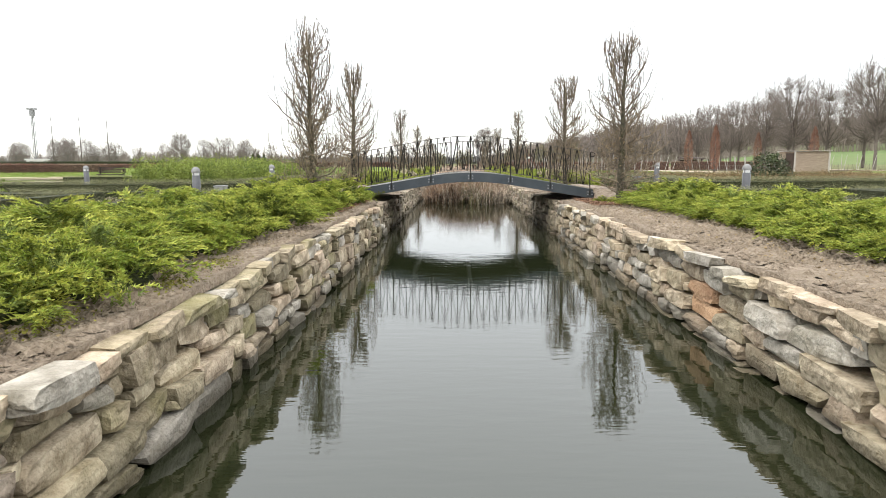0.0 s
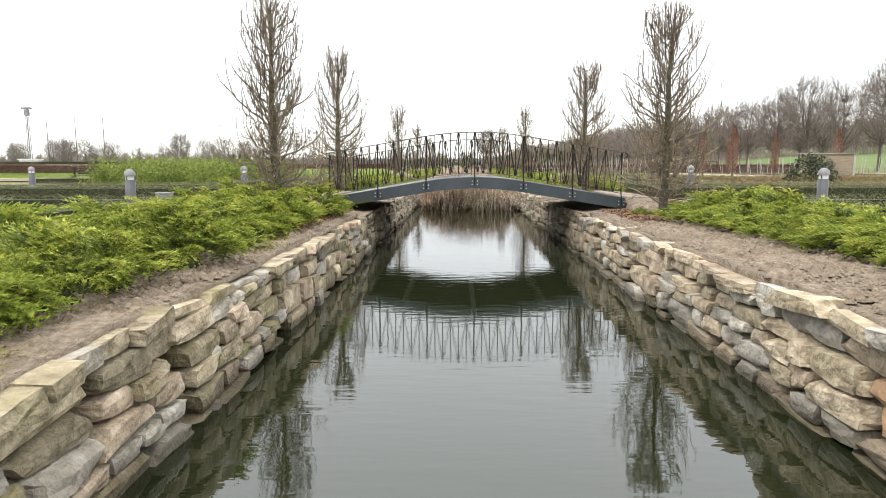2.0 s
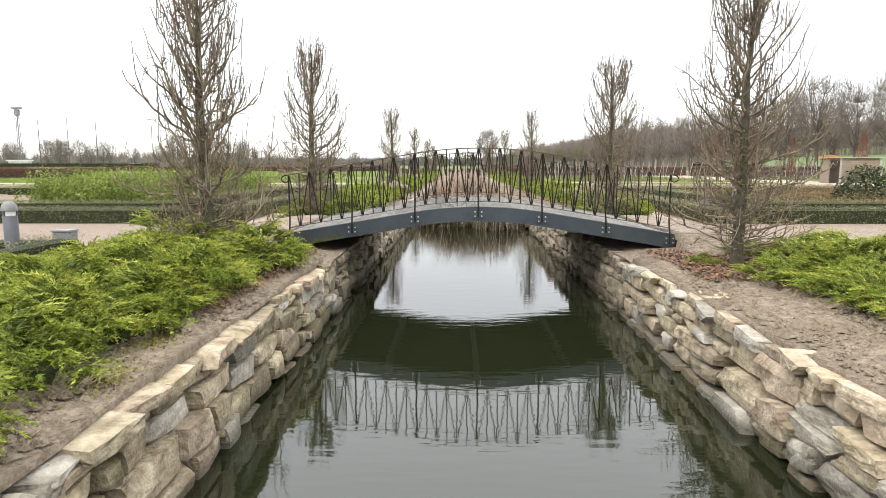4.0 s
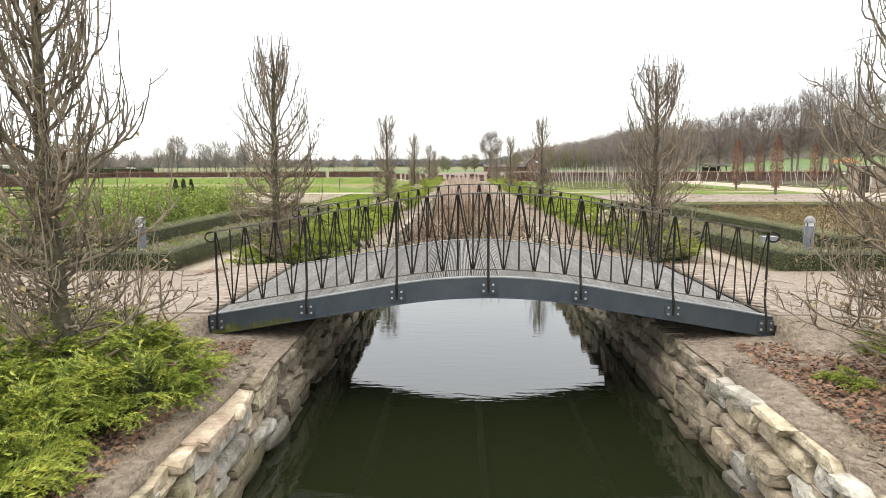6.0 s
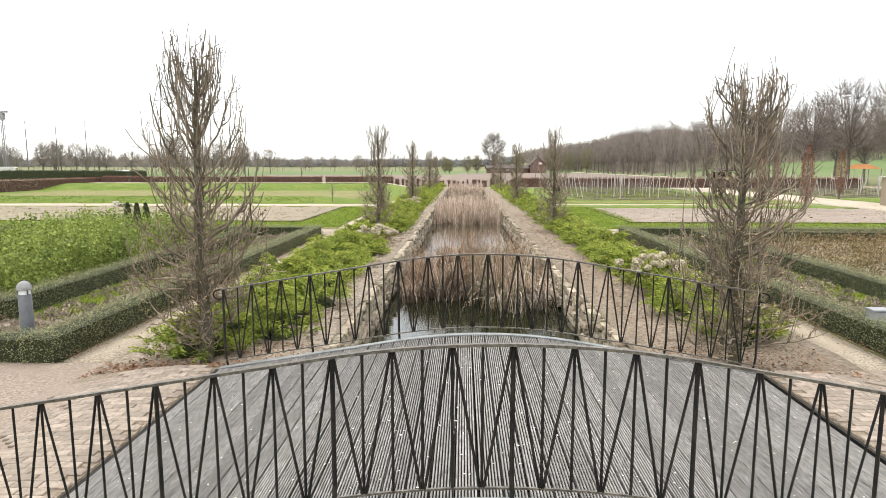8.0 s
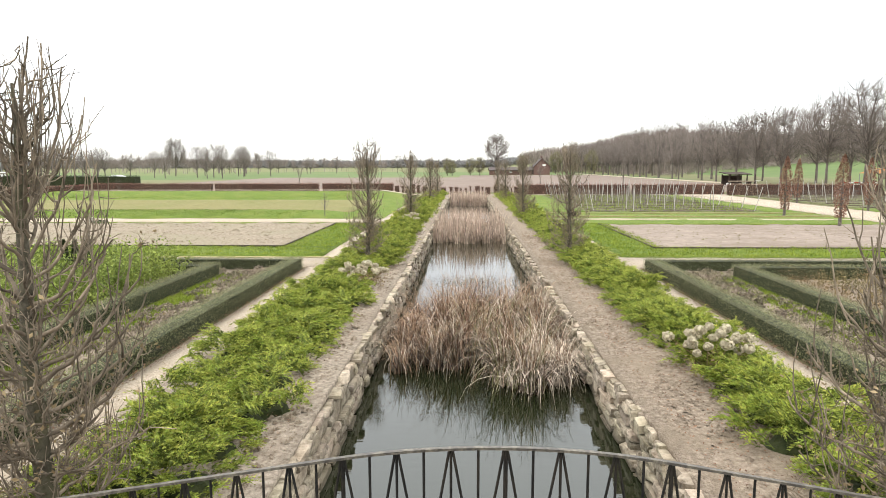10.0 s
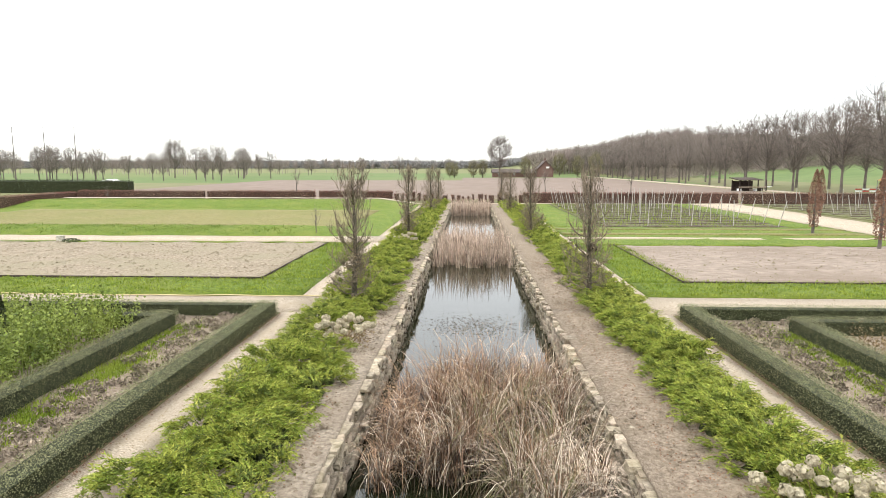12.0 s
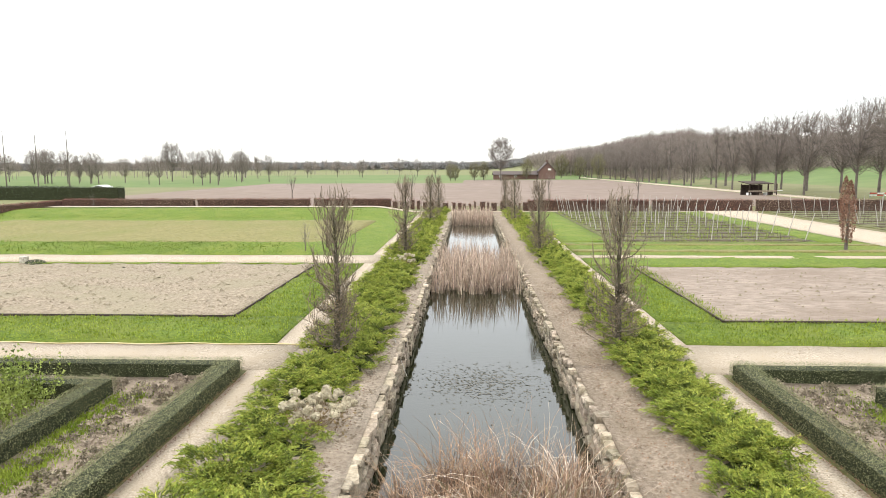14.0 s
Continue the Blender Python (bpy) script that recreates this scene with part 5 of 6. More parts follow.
# ---- hedges and plants further off ----
LB = "clipped copper-brown beech hedge before the fields"
for a, b in ((-46, -31), (-30.6, -18), (-17.5, -9)):
    hedge("beech_hedge", a, b, 74.6, 75.3, 0.92, BEECH_CORE, BEECH_LEAF, LB, 190, 0.11, fuzz=0.06, z0=G + 0.45)
for a, b in ((6, 19), (19.4, 30), (30.5, 48)):
    hedge("beech_hedge", a, b, 74.6, 75.3, 1.2, BEECH_CORE, BEECH_LEAF, LB, 190, 0.11, fuzz=0.06)
# the thin young stretch behind the canal's end: single plants with gaps
x = -8.8
while x < 5.8:
    w = rng.uniform(0.22, 0.7)
    hedge("beech_plant", x, x + w, 74.65, 75.2, rng.uniform(0.7, 1.1), BEECH_CORE, BEECH_LEAF, "sparse copper-brown beech plant in a gappy hedge", 120, 0.09, fuzz=0.09, z0=G + (0.25 if x < -5 else 0.05))
    x += w + rng.uniform(0.03, 0.4)
for a, b in ((20, 45), (45, 62), (62, 75.3)):
    hedge("beech_hedge", -47.2, -46.2, a, b, 1.2, BEECH_CORE, BEECH_LEAF, LB, 130, 0.13, fuzz=0.06)
hedge("evergreen_hedge", -130, -66, 108, 109.2, 1.85, BOX_SHADE, DARK_LEAF, "long dark clipped evergreen hedge", 40, 0.2, fuzz=0.08)
hedge("evergreen_hedge", -130, -54, 100, 102, 1.9, BOX_SHADE, DARK_LEAF, "long dark clipped evergreen hedge", 26, 0.22, fuzz=0.08)


def column_beech(x, y, h):
    n = 2200
    z = rng.random(n) ** 0.9
    rad = 0.105 * h * np.sin(np.clip(0.15 + z * 0.85, 0, 1) * np.pi) ** 0.7 * rng.uniform(0.5, 1, n)
    a = rng.random(n) * 2 * np.pi
    at = np.column_stack([rad * np.cos(a), rad * np.sin(a), h * (0.12 + 0.88 * z)])
    t = thing("column_beech", "narrow columnar beech holding rust-brown leaves", "tree", "column beeches", at=pose(x, y, G - 0.02))
    part("foliage", mesh("foliage", *leaf_quads(at, rng.normal(size=(n, 3)), 0.085, 0.7), COPPER_LEAF), t)
    part("trunk", mesh("trunk", *tube([(0, 0, 0), (0.02, 0, h * 0.4), (0, 0.02, h * 0.8)], [0.09, 0.07, 0.02], 6), FAR_BARK), t)


for x, y, h in ((20.9, 42.3, 4.0), (20.4, 35.2, 4.0), (29.6, 47.5, 4.0), (29.8, 58.0, 4.0), (29.8, 38.0, 4.0)):
    column_beech(x, y, h)

# vineyard posts
post_m = mesh("vineyard_post", *tube([(0, 0, 0), (0, 0, 1.85)], [0.028, 0.026], 6), POST, True)
for x0, x1, ya, yb, step in ((9.2, 21.0, 46.8, 73.2, 2.2), (31.5, 45, 51, 73.2, 2.6)):
    for y in np.arange(ya, yb, step):
        for q in range(5):
            x = x0 + (x1 - x0) * q / 4
            tilt = -13 if q == 0 else 13 if q == 4 else rng.normal() * 2
            thing("vineyard_post", "pale leaning vineyard post in weedy soil", "post", "vineyard posts", data=post_m, at=pose(x + rng.normal() * 0.05, y, G, rng.normal() * 3, tilt, 0))
        v, f = tube([(x0, y, G + 0.7), (x1, y, G + 0.7)], [0.006, 0.006], 3)
        nb = 40
        at = np.column_stack([np.linspace(x0 + 0.4, x1 - 0.4, nb), np.full(nb, y), np.full(nb, G)])
        vines = blades(at, 1.0, 0.018, 0.15, 0.3, 3, rng)
        thing("vine_trellis", "row of leafless vines on wires", "vines", "vine rows", data=mesh("vine_trellis", *join([(v, f), vines]), FAR_BARK))

# ---- bollard lamps ----
boll = thing("bollard_lamp", "grey round bollard lamp with a domed cap and pale light ring", "lamp", "bollard lamps", at=pose(-6.28, -1.68, G))
v, f = tube([(0, 0, -0.02), (0, 0, 0.70), (0, 0, 0.705)], [0.088, 0.088, 0.07], 20)
part("post", mesh("post", v, f, BOLLARD, True), boll)
v, f = tube([(0, 0, 0.70), (0, 0, 0.765)], [0.076, 0.076], 20)
part("lamp_ring", mesh("lamp_ring", v, f, LENS, True), boll, "pale frosted lamp ring")
for k in range(3):
    a = k * 2.094 + 0.3
    v, f = box(-0.008, 0.008, -0.008, 0.008, 0.70, 0.77)
    part("strut", mesh("strut", v + [0.082 * math.cos(a), 0.082 * math.sin(a), 0], f, BOLLARD), boll)
v, f = tube([(0, 0, 0.765), (0, 0, 0.80), (0, 0, 0.85), (0, 0, 0.885), (0, 0, 0.90)], [0.098, 0.098, 0.082, 0.045, 0.002], 20)
part("cap", mesh("cap", v, f, CAP, True), boll, "domed weathered grey cap")
for x, y in ((6.2, -1.5), (-6.62, 5.4), (6.37, 5.4), (-13.3, 5.9)):
    copy_thing(boll, pose(x, y, G + (0.06 if y > 0 else 0), 0, 0, rng.uniform(0, 90)))

# small grey power boxes
box_m = from_bm("power_box", soft_box(-0.13, 0.13, -0.10, 0.10, 0, 0.42, 0.012), ZINC)
lid_m = from_bm("lid", soft_box(-0.14, 0.14, -0.11, 0.11, 0.42, 0.45, 0.006), ZINC)
for x, y in ((-5.98, -1.02), (5.9, 6.0)):
    pb = thing("power_box", "small pale grey power box on a post by a hedge", "box", "power boxes", at=pose(x, y, G + (0.0 if y < 0 else 0.05)))
    part("body", box_m, pb)
    part("lid", lid_m, pb)

# ---- dried hydrangeas ----
def flower_bush(x, y, n, size):
    ob = thing("hydrangea", "bush of dried cream flower heads on thin brown stems", "flowers", "dried hydrangeas", at=pose(x, y, G + 0.02))
    for i in range(n):
        foot = np.append(rng.normal(size=2) * 0.16 * size, 0.0)
        way, out = i * 2.399, 0.62 * size * math.sqrt((i + 0.5) / n)
        top = np.array([out * math.cos(way) + rng.normal() * 0.06, out * math.sin(way) + rng.normal() * 0.06, rng.uniform(0.45, 0.75) - 0.15 * out])
        part("stem", mesh("stem", *tube([foot, foot * 0.4 + top * 0.6 - [0, 0, 0.05], top], [0.007, 0.006, 0.004], 4), STRAW), ob, "thin brown stem")
        k = 90
        d = rng.normal(size=(k, 3))
        d /= np.linalg.norm(d, axis=1)[:, None]
        rad = rng.uniform(0.06, 0.11)
        v, f = leaf_quads(top + d * rad * [1, 1, 0.8] * rng.uniform(0.75, 1, (k, 1)), d + rng.normal(size=(k, 3)) * 0.3, 0.055, 0.9)
        part("flower_head", mesh("flower_head", v, f, BLOOM), ob, "round dried cream flower head")
    k = 260
    at = np.column_stack([rng.normal(size=(k, 2)) * 0.3 * size, rng.uniform(0.05, 0.4, k)])
    tagged(part("withered_leaves", mesh("withered_leaves", *leaf_quads(at, rng.normal(size=(k, 3)), 0.07, 0.6), DRY_LEAF), ob, "withered brown leaves"), kind="stuff")


for x, y, n, s in ((-3.12, 17.1, 30, 1.0), (3.72, 9.9, 22, 1.05), (-3.45, 35.2, 20, 1.0), (-3.8, 59.5, 12, 1.0)):
    flower_bush(x, y, n, s)

# ---- farm, shed and other far things ----
def house(name, x, y, w, d, wall, roof, turn, label, windows=(), wall_material=BRICK, roof_material=TILE):
    h = thing(name, label, "house", at=pose(x, y, land(x, y), 0, 0, turn))
    v, f = box(-w / 2, w / 2, -d / 2, d / 2, -0.3, wall)
    gv2 = [(-w / 2, -d / 2, wall), (-w / 2, d / 2, wall), (-w / 2, 0, wall + roof), (w / 2, -d / 2, wall), (w / 2, d / 2, wall), (w / 2, 0, wall + roof)]
    part("wall", mesh("wall", np.concatenate([v, gv2]), [f, np.array([(9, 8, 10), (11, 12, 13)])], wall_material), h)
    for s in (-1, 1):
        o = 0.35
        rv = [(-w / 2 - o, s * (d / 2 + o), wall - o * roof / (d / 2)), (w / 2 + o, s * (d / 2 + o), wall - o * roof / (d / 2)), (w / 2 + o, 0, wall + roof), (-w / 2 - o, 0, wall + roof)]
        rv += [(a, b, c + 0.18) for a, b, c in rv]
        rf = [(0, 1, 2, 3), (7, 6, 5, 4), (0, 4, 5, 1), (1, 5, 6, 2), (2, 6, 7, 3), (3, 7, 4, 0)]
        part("roof", mesh("roof", rv, np.array(rf), roof_material), h)
    for wx, wz, ww, wh in windows:
        win = part("window", mesh("window", *box(wx - ww / 2, wx + ww / 2, -d / 2 - 0.05, -d / 2 + 0.05, wz, wz + wh), WHITE), h, "white framed window")
        part("pane", mesh("pane", *box(wx - ww / 2 + 0.1, wx + ww / 2 - 0.1, -d / 2 - 0.08, -d / 2 - 0.02, wz + 0.1, wz + wh - 0.1), GLASS_DARK), win)
    return h


house("barn", 15.6, 262, 12.4, 8, 1.9, 1.2, 0, "low brick barn with a grey-brown tiled roof", [(-3.6, 0.9, 0.9, 0.7), (2.4, 0.9, 0.9, 0.7)])
hs = house("farmhouse", 30.6, 262, 8, 6.4, 3.4, 3.2, 90, "brick farmhouse with a steep gable and a white upper wall", [(-2, 1, 1.0, 1.2), (2, 1, 1.0, 1.2)])
part("chimney", mesh("chimney", *box(-2.2, -1.5, -0.35, 0.35, 6.0, 7.6), BRICK), hs)
part("upper_wall", mesh("upper_wall", *box(-4.06, -3.98, -1.5, -0.2, 3.6, 4.3), WHITE), hs, "white boarded upper wall")
house("lean_to", 24.4, 264, 5.0, 6, 1.9, 1.3, 0, "small brick outbuilding between barn and house", [])
def shelter(x, y):
    """A small open shelter on posts, with a counter, stacked crates and a slatted rail."""
    sh = thing("shelter", "small dark open wooden shelter cluttered with crates", "shelter", at=pose(x, y, land(x, y), 0, 0, 8))
    for px in (-2.4, -0.8, 0.9, 2.4):
        for py in (-1.2, 1.2):
            part("post", mesh("post", *box(px - 0.07, px + 0.07, py - 0.07, py + 0.07, -0.2, 1.9), DARK_WOOD), sh)
    rv = [(-2.8, -1.6, 1.85), (1.6, -1.6, 1.85), (1.6, 1.6, 2.2), (-2.8, 1.6, 2.2)]
    rv += [(a, b, c + 0.12) for a, b, c in rv]
    part("roof", mesh("roof", rv, np.array([(3, 2, 1, 0), (4, 5, 6, 7), (0, 1, 5, 4), (1, 2, 6, 5), (2, 3, 7, 6), (3, 0, 4, 7)]), DARK_WOOD), sh, "dark sloping board roof")
    part("counter", mesh("counter", *box(-2.5, 2.3, -1.35, -1.0, 0.62, 0.8), WOODEN), sh)
    part("back_wall", mesh("back_wall", *box(-2.4, 1.4, 1.22, 1.3, -0.1, 1.7), DARK_WOOD), sh)
    for k in range(5):
        cx, cz = -2.0 + k * 0.95 + rng.normal() * 0.1, 0.35 + 0.25 * rng.random()
        part("crate", mesh("crate", *box(cx - 0.3, cx + 0.3, -0.9, -0.4, -0.05, cz), (WHITE, DARK_WOOD, WOODEN)[k % 3]), sh, "stacked crate")
    part("rail", mesh("rail", *box(2.4, 3.4, -1.25, -1.15, 0.7, 0.8), WHITE), sh, "white rail")


shelter(48.3, 114)

for x, y in ((-95, 131), (-88.8, 131.7), (-82.6, 132.3)):
    pole = thing("flag_pole", "tall thin dark pole standing in the field", "pole", "tall poles", at=pose(x, y, land(x, y)))
    part("shaft", mesh("shaft", *tube([(0, 0, -0.2), (0, 0, 6), (0, 0, 12.5)], [0.15, 0.10, 0.04], 8), FAR_BARK, True), pole)
mast = thing("floodlight_mast", "pale lattice mast with a lamp head", "mast", at=pose(-93, 121.7, G))
for dx, dy in ((-0.3, -0.3), (0.3, -0.3), (0.3, 0.3), (-0.3, 0.3)):
    part("leg", mesh("leg", *tube([(dx, dy, -0.2), (dx * 0.5, dy * 0.5, 13.5)], [0.07, 0.05], 5), ZINC), mast)
for z in np.arange(0.5, 13.4, 0.9):
    part("brace", mesh("brace", *tube([(-0.28, -0.28, z), (0.28, -0.28, z + 0.8)], [0.03, 0.03], 4), ZINC), mast)
part("lamp_head", mesh("lamp_head", *box(-1.0, 1.0, -0.35, 0.35, 13.4, 13.7), ZINC), mast, "pale lamp head")
part("lamp_box", mesh("lamp_box", *box(-0.4, 0.4, -0.35, 0.35, 12.0, 13.3), ZINC), mast)
stall = thing("stall", "small white-roofed stall with an orange front", "stall", at=pose(-84, 108.6, G, 0, 0, 20))
part("wall", mesh("wall", *box(-1.6, 1.6, -1.2, 1.2, -0.1, 2.4), WHITE), stall)
part("counter", mesh("counter", *box(-6.5, 1.7, -1.45, -1.25, -0.1, 1.2), ORANGE), stall, "orange front panel")
part("roof", mesh("roof", *box(-1.9, 1.9, -1.5, 1.5, 2.4, 2.6), WHITE), stall, "white flat roof")
hut = thing("field_hut", "small low hut with a white gabled roof behind a hedge", "hut", at=pose(-63, 111, G))
part("wall", mesh("wall", *box(-1.1, 1.1, -1.0, 1.0, -0.1, 1.72), DARK_WOOD), hut)
for sx in (-1, 1):
    rv = [(sx * 1.4, -1.2, 1.58), (sx * 1.4, 1.2, 1.58), (0, 1.2, 1.95), (0, -1.2, 1.95)]
    rv += [(a, b, c + 0.07) for a, b, c in rv]
    part("roof", mesh("roof", rv, np.array([(0, 1, 2, 3), (7, 6, 5, 4), (0, 4, 5, 1), (1, 5, 6, 2), (2, 6, 7, 3), (3, 7, 4, 0)]), WHITE), hut, "white roof slope")
barrier = thing("road_barrier", "red and white striped barrier beside the lane", "barrier", at=pose(63.5, 104, land(63.5, 104) - 0.1, 0, 0, -6))
for k in range(6):
    for z in (0.35, 0.65):
        part("board", mesh("board", *box(-3 + k, -2 + k, -0.04, 0.04, z, z + 0.2), RED if (k + (z > 0.6)) % 2 else WHITE), barrier, "red board" if (k + (z > 0.6)) % 2 else "white board")
for px in (-2.9, 0, 2.9):
    part("post", mesh("post", *box(px - 0.06, px + 0.06, 0.05, 0.15, -0.2, 0.95), ZINC), barrier)
# kiosk by the drive: a board front in a pale frame, a dark door beside it, a flat pale roof
kiosk = thing("kiosk", "small wooden kiosk with a board front and flat pale roof", "kiosk", at=pose(29.2, 37.6, G, 0, 0, -12))
for k in range(10):
    part("board", mesh("board", *box(-1.0, 1.5, -0.02, 0.02, 0.12 + k * 0.16, 0.26 + k * 0.16), WOODEN), kiosk)
for a in (-1.05, 1.55):
    part("frame_post", mesh("frame_post", *box(a - 0.06, a + 0.06, -0.06, 0.06, -0.1, 1.9), POST), kiosk, "pale post")
part("door", mesh("door", *box(-1.75, -1.13, -0.03, 0.03, -0.05, 1.75), DARK_WOOD), kiosk, "dark brown door")
part("letter_box", mesh("letter_box", *box(-1.78, -1.42, -0.25, -0.035, 1.15, 1.6), DARK_WOOD), kiosk, "dark box on the door")
part("side_wall", mesh("side_wall", *box(-1.8, 1.6, 0.065, 1.9, -0.1, 1.88), WOODEN), kiosk)
part("roof", mesh("roof", *box(-1.95, 1.75, -0.12, 2.1, 1.905, 1.95), POST), kiosk, "flat pale roof")
tent = thing("canopy", "orange canopy roof on thin posts by the lane", "canopy", at=pose(57.5, 90, land(57.5, 90)))
rv = [(-2, -1.5, 2.3), (2, -1.5, 2.3), (2, 1.5, 2.3), (-2, 1.5, 2.3), (-0.9, 0, 3.0), (0.9, 0, 3.0)]
part("cover", mesh("cover", rv, [np.array([(0, 1, 5, 4), (2, 3, 4, 5), (3, 2, 1, 0)]), np.array([(1, 2, 5), (3, 0, 4)])], ORANGE), tent, "orange sloping cover")
for a in (-1.9, 1.9):
    for b in (-1.4, 1.4):
        part("post", mesh("post", *tube([(a, b, -0.3), (a, b, 2.35)], [0.05, 0.05], 6), ZINC), tent)
n = 2800
d = rng.normal(size=(n, 3))
d /= np.linalg.norm(d, axis=1)[:, None]
d[:, 2] = np.abs(d[:, 2])
sh = thing("evergreen_shrub", "round dark evergreen shrub inside a low hedge", "shrub", at=pose(12.2, 9.7, G))
part("foliage", mesh("foliage", *leaf_quads(d * [0.95, 0.9, 1.35] * rng.uniform(0.75, 1.05, (n, 1)), d + rng.normal(size=(n, 3)) * 0.7, 0.085, 0.7), DARK_LEAF), sh)
# three clipped dark cones inside the green bed
for dx in (-0.28, 0.0, 0.28):
    n = 900
    z = rng.random(n)
    a = rng.random(n) * 2 * np.pi
    rad = 0.15 * (1 - z) ** 0.45
    cone = thing("conifer", "small dark pointed conifer among green plants", "conifer", "pointed conifers", at=pose(-10.2 + dx, 15.4, G))
    part("foliage", mesh("foliage", *leaf_quads(np.column_stack([rad * np.cos(a), rad * np.sin(a), 0.2 + 1.3 * z]), rng.normal(size=(n, 3)), 0.07), DARK_LEAF), cone)
    part("trunk", mesh("trunk", *tube([(0, 0, 0), (0, 0, 0.5)], [0.02, 0.015], 5), FAR_BARK), cone)
# young trees on the lawn
for x, y, h in ((-9.5, 40.6, 1.9), (-42, 74, 2.2), (-26, 96, 5), (-9, 100, 5), (12, 104, 5), (24, 98, 5)):
    w, fn = bare_tree(int(abs(x) * 7), h, 0.2, 7, 30, 5, 0.0022 * h, 0.3)
    t = thing("young_tree", "thin young leafless tree", "tree", "young trees", at=pose(x, y, G))
    part("trunk", mesh("trunk", *w, FAR_BARK), t)
    tagged(part("branchwork", mesh("branchwork", *fn, FAR_TWIG), t), kind="stuff")

bench = thing("bench", "dark wooden park bench beside the gravel path", "bench", at=pose(-22, 23.2, G, 0, 0, 12))
for k in range(4):
    part("slat", mesh("slat", *box(-0.8, 0.8, -0.22 + 0.12 * k, -0.13 + 0.12 * k, 0.42, 0.46), DARK_WOOD), bench)
for k in range(3):
    part("back_slat", mesh("back_slat", *box(-0.8, 0.8, 0.26, 0.30, 0.54 + 0.13 * k, 0.63 + 0.13 * k), DARK_WOOD), bench)
for a in (-0.68, 0.68):
    for b, top in ((-0.18, 0.415), (0.255, 0.9)):
        part("leg", mesh("leg", *box(a - 0.03, a + 0.03, b - 0.03, b, -0.05, top), IRON), bench, "dark iron leg")
    part("bearer", mesh("bearer", *box(a - 0.03, a + 0.03, -0.18, 0.225, 0.36, 0.415), IRON), bench)

# garden hose along the edge of the cross path
pts = [(-4.9 - k * 0.5, 22.42 + 0.05 * math.sin(k * 1.3) + 0.03 * math.sin(k * 0.4), G + 0.055) for k in range(22)]
thing("garden_hose", "pale yellow hose lying along the gravel path", "hose", data=mesh("garden_hose", *tube(pts, [0.018] * 22, 6), HOSE, True))
# pale stone block by a small shrub at the far corner of the tilled bed
blk = thing("stone_block", "small pale stone block beside grass", "stone", at=pose(-23.0, 36.9, G))
part("block", from_bm("block", soft_box(-0.17, 0.17, -0.15, 0.15, -0.05, 0.34, 0.03), STONE_GREY), blk)
n = 220
d = rng.normal(size=(n, 3))
d[:, 2] = np.abs(d[:, 2])
d /= np.linalg.norm(d, axis=1)[:, None]
bush = thing("small_bush", "small green bush beside a stone block", "shrub", at=pose(-22.2, 36.6, G))
part("foliage", mesh("foliage", *leaf_quads(d * [0.5, 0.4, 0.22], d, 0.09, 0.7), DARK_LEAF), bush)

# ---- leaf litter, moss ----
def litter(x0, x1, y0, y1, n, size, material, label, name):
    at = np.column_stack([rng.uniform(x0, x1, n), rng.uniform(y0, y1, n), np.full(n, G + 0.055) + rng.random(n) * 0.03])
    thing(name, label, name.replace("_", " "), kind="stuff", data=mesh(name, *leaf_quads(at, rng.normal(size=(n, 3)) * 0.35 + [0, 0, 1], size, 0.65), material))


litter(-3.4, -2.45, -4.5, -0.3, 3000, 0.045, LITTER, "brown fallen leaves on soil", "leaf_litter")
litter(2.5, 4.6, -2.8, -0.3, 4500, 0.05, LITTER, "red-brown fallen leaves on soil", "leaf_litter")
litter(-4.6, -2.5, 3.75, 5.4, 1200, 0.045, LITTER, "brown fallen leaves on soil", "leaf_litter")
litter(2.5, 4.6, 3.75, 5.4, 900, 0.045, LITTER, "brown fallen leaves on soil", "leaf_litter")
litter(-4.9, -3.2, 3.6, 4.4, 900, 0.05, LITTER, "red-brown fallen leaves beside the pavers", "leaf_litter")
litter(2.4, 3.5, 4.8, 30, 3600, 0.032, LITTER, "scattered brown leaves on soil", "leaf_litter")
litter(-3.0, -2.5, 5, 30, 900, 0.035, LITTER, "scattered brown leaves on soil", "leaf_litter")
litter(2.4, 3.6, -15, -2.5, 900, 0.03, DRY_LEAF, "scattered dry crumbs of leaf on soil", "leaf_litter")
litter(-2.9, -2.4, -15, -4.5, 500, 0.03, DRY_LEAF, "scattered dry crumbs of leaf on soil", "leaf_litter")
for x0, x1, y0, y1, n in ((-5.5, -4.9, 5, 20, 700), (4.9, 5.35, 5, 20, 700), (-9, -3.6, 0.2, 4.2, 500), (3.6, 9, 0.2, 4.2, 500), (-14, -5, 20.5, 22.3, 700), (5, 14, 20.5, 22.6, 700)):
    litter(x0, x1, y0, y1, n, 0.032, DRY_LEAF, "scraps of dry leaf on the gravel", "leaf_litter")
for x0, x1 in ((-5.62, -5.42), (5.30, 5.50)):
    litter(x0, x1, 4.6, 20, 1300, 0.034, LITTER, "brown leaves caught along the foot of a hedge", "leaf_litter")
for x, y in ((-2.45, -11.4), (-2.5, -10.4), (-2.6, -12.6), (-2.55, -5.4), (-2.45, -6.2)):
    n = 260
    at = np.column_stack([x + rng.normal(size=n) * 0.09, y + rng.normal(size=n) * 0.16, G + 0.05 + rng.random(n) * 0.025])
    thing("moss", "patch of yellow-green moss", "moss", kind="stuff", data=mesh("moss", *leaf_quads(at, rng.normal(size=(n, 3)) * 0.6 + [0, 0, 1], 0.025), MOSS))

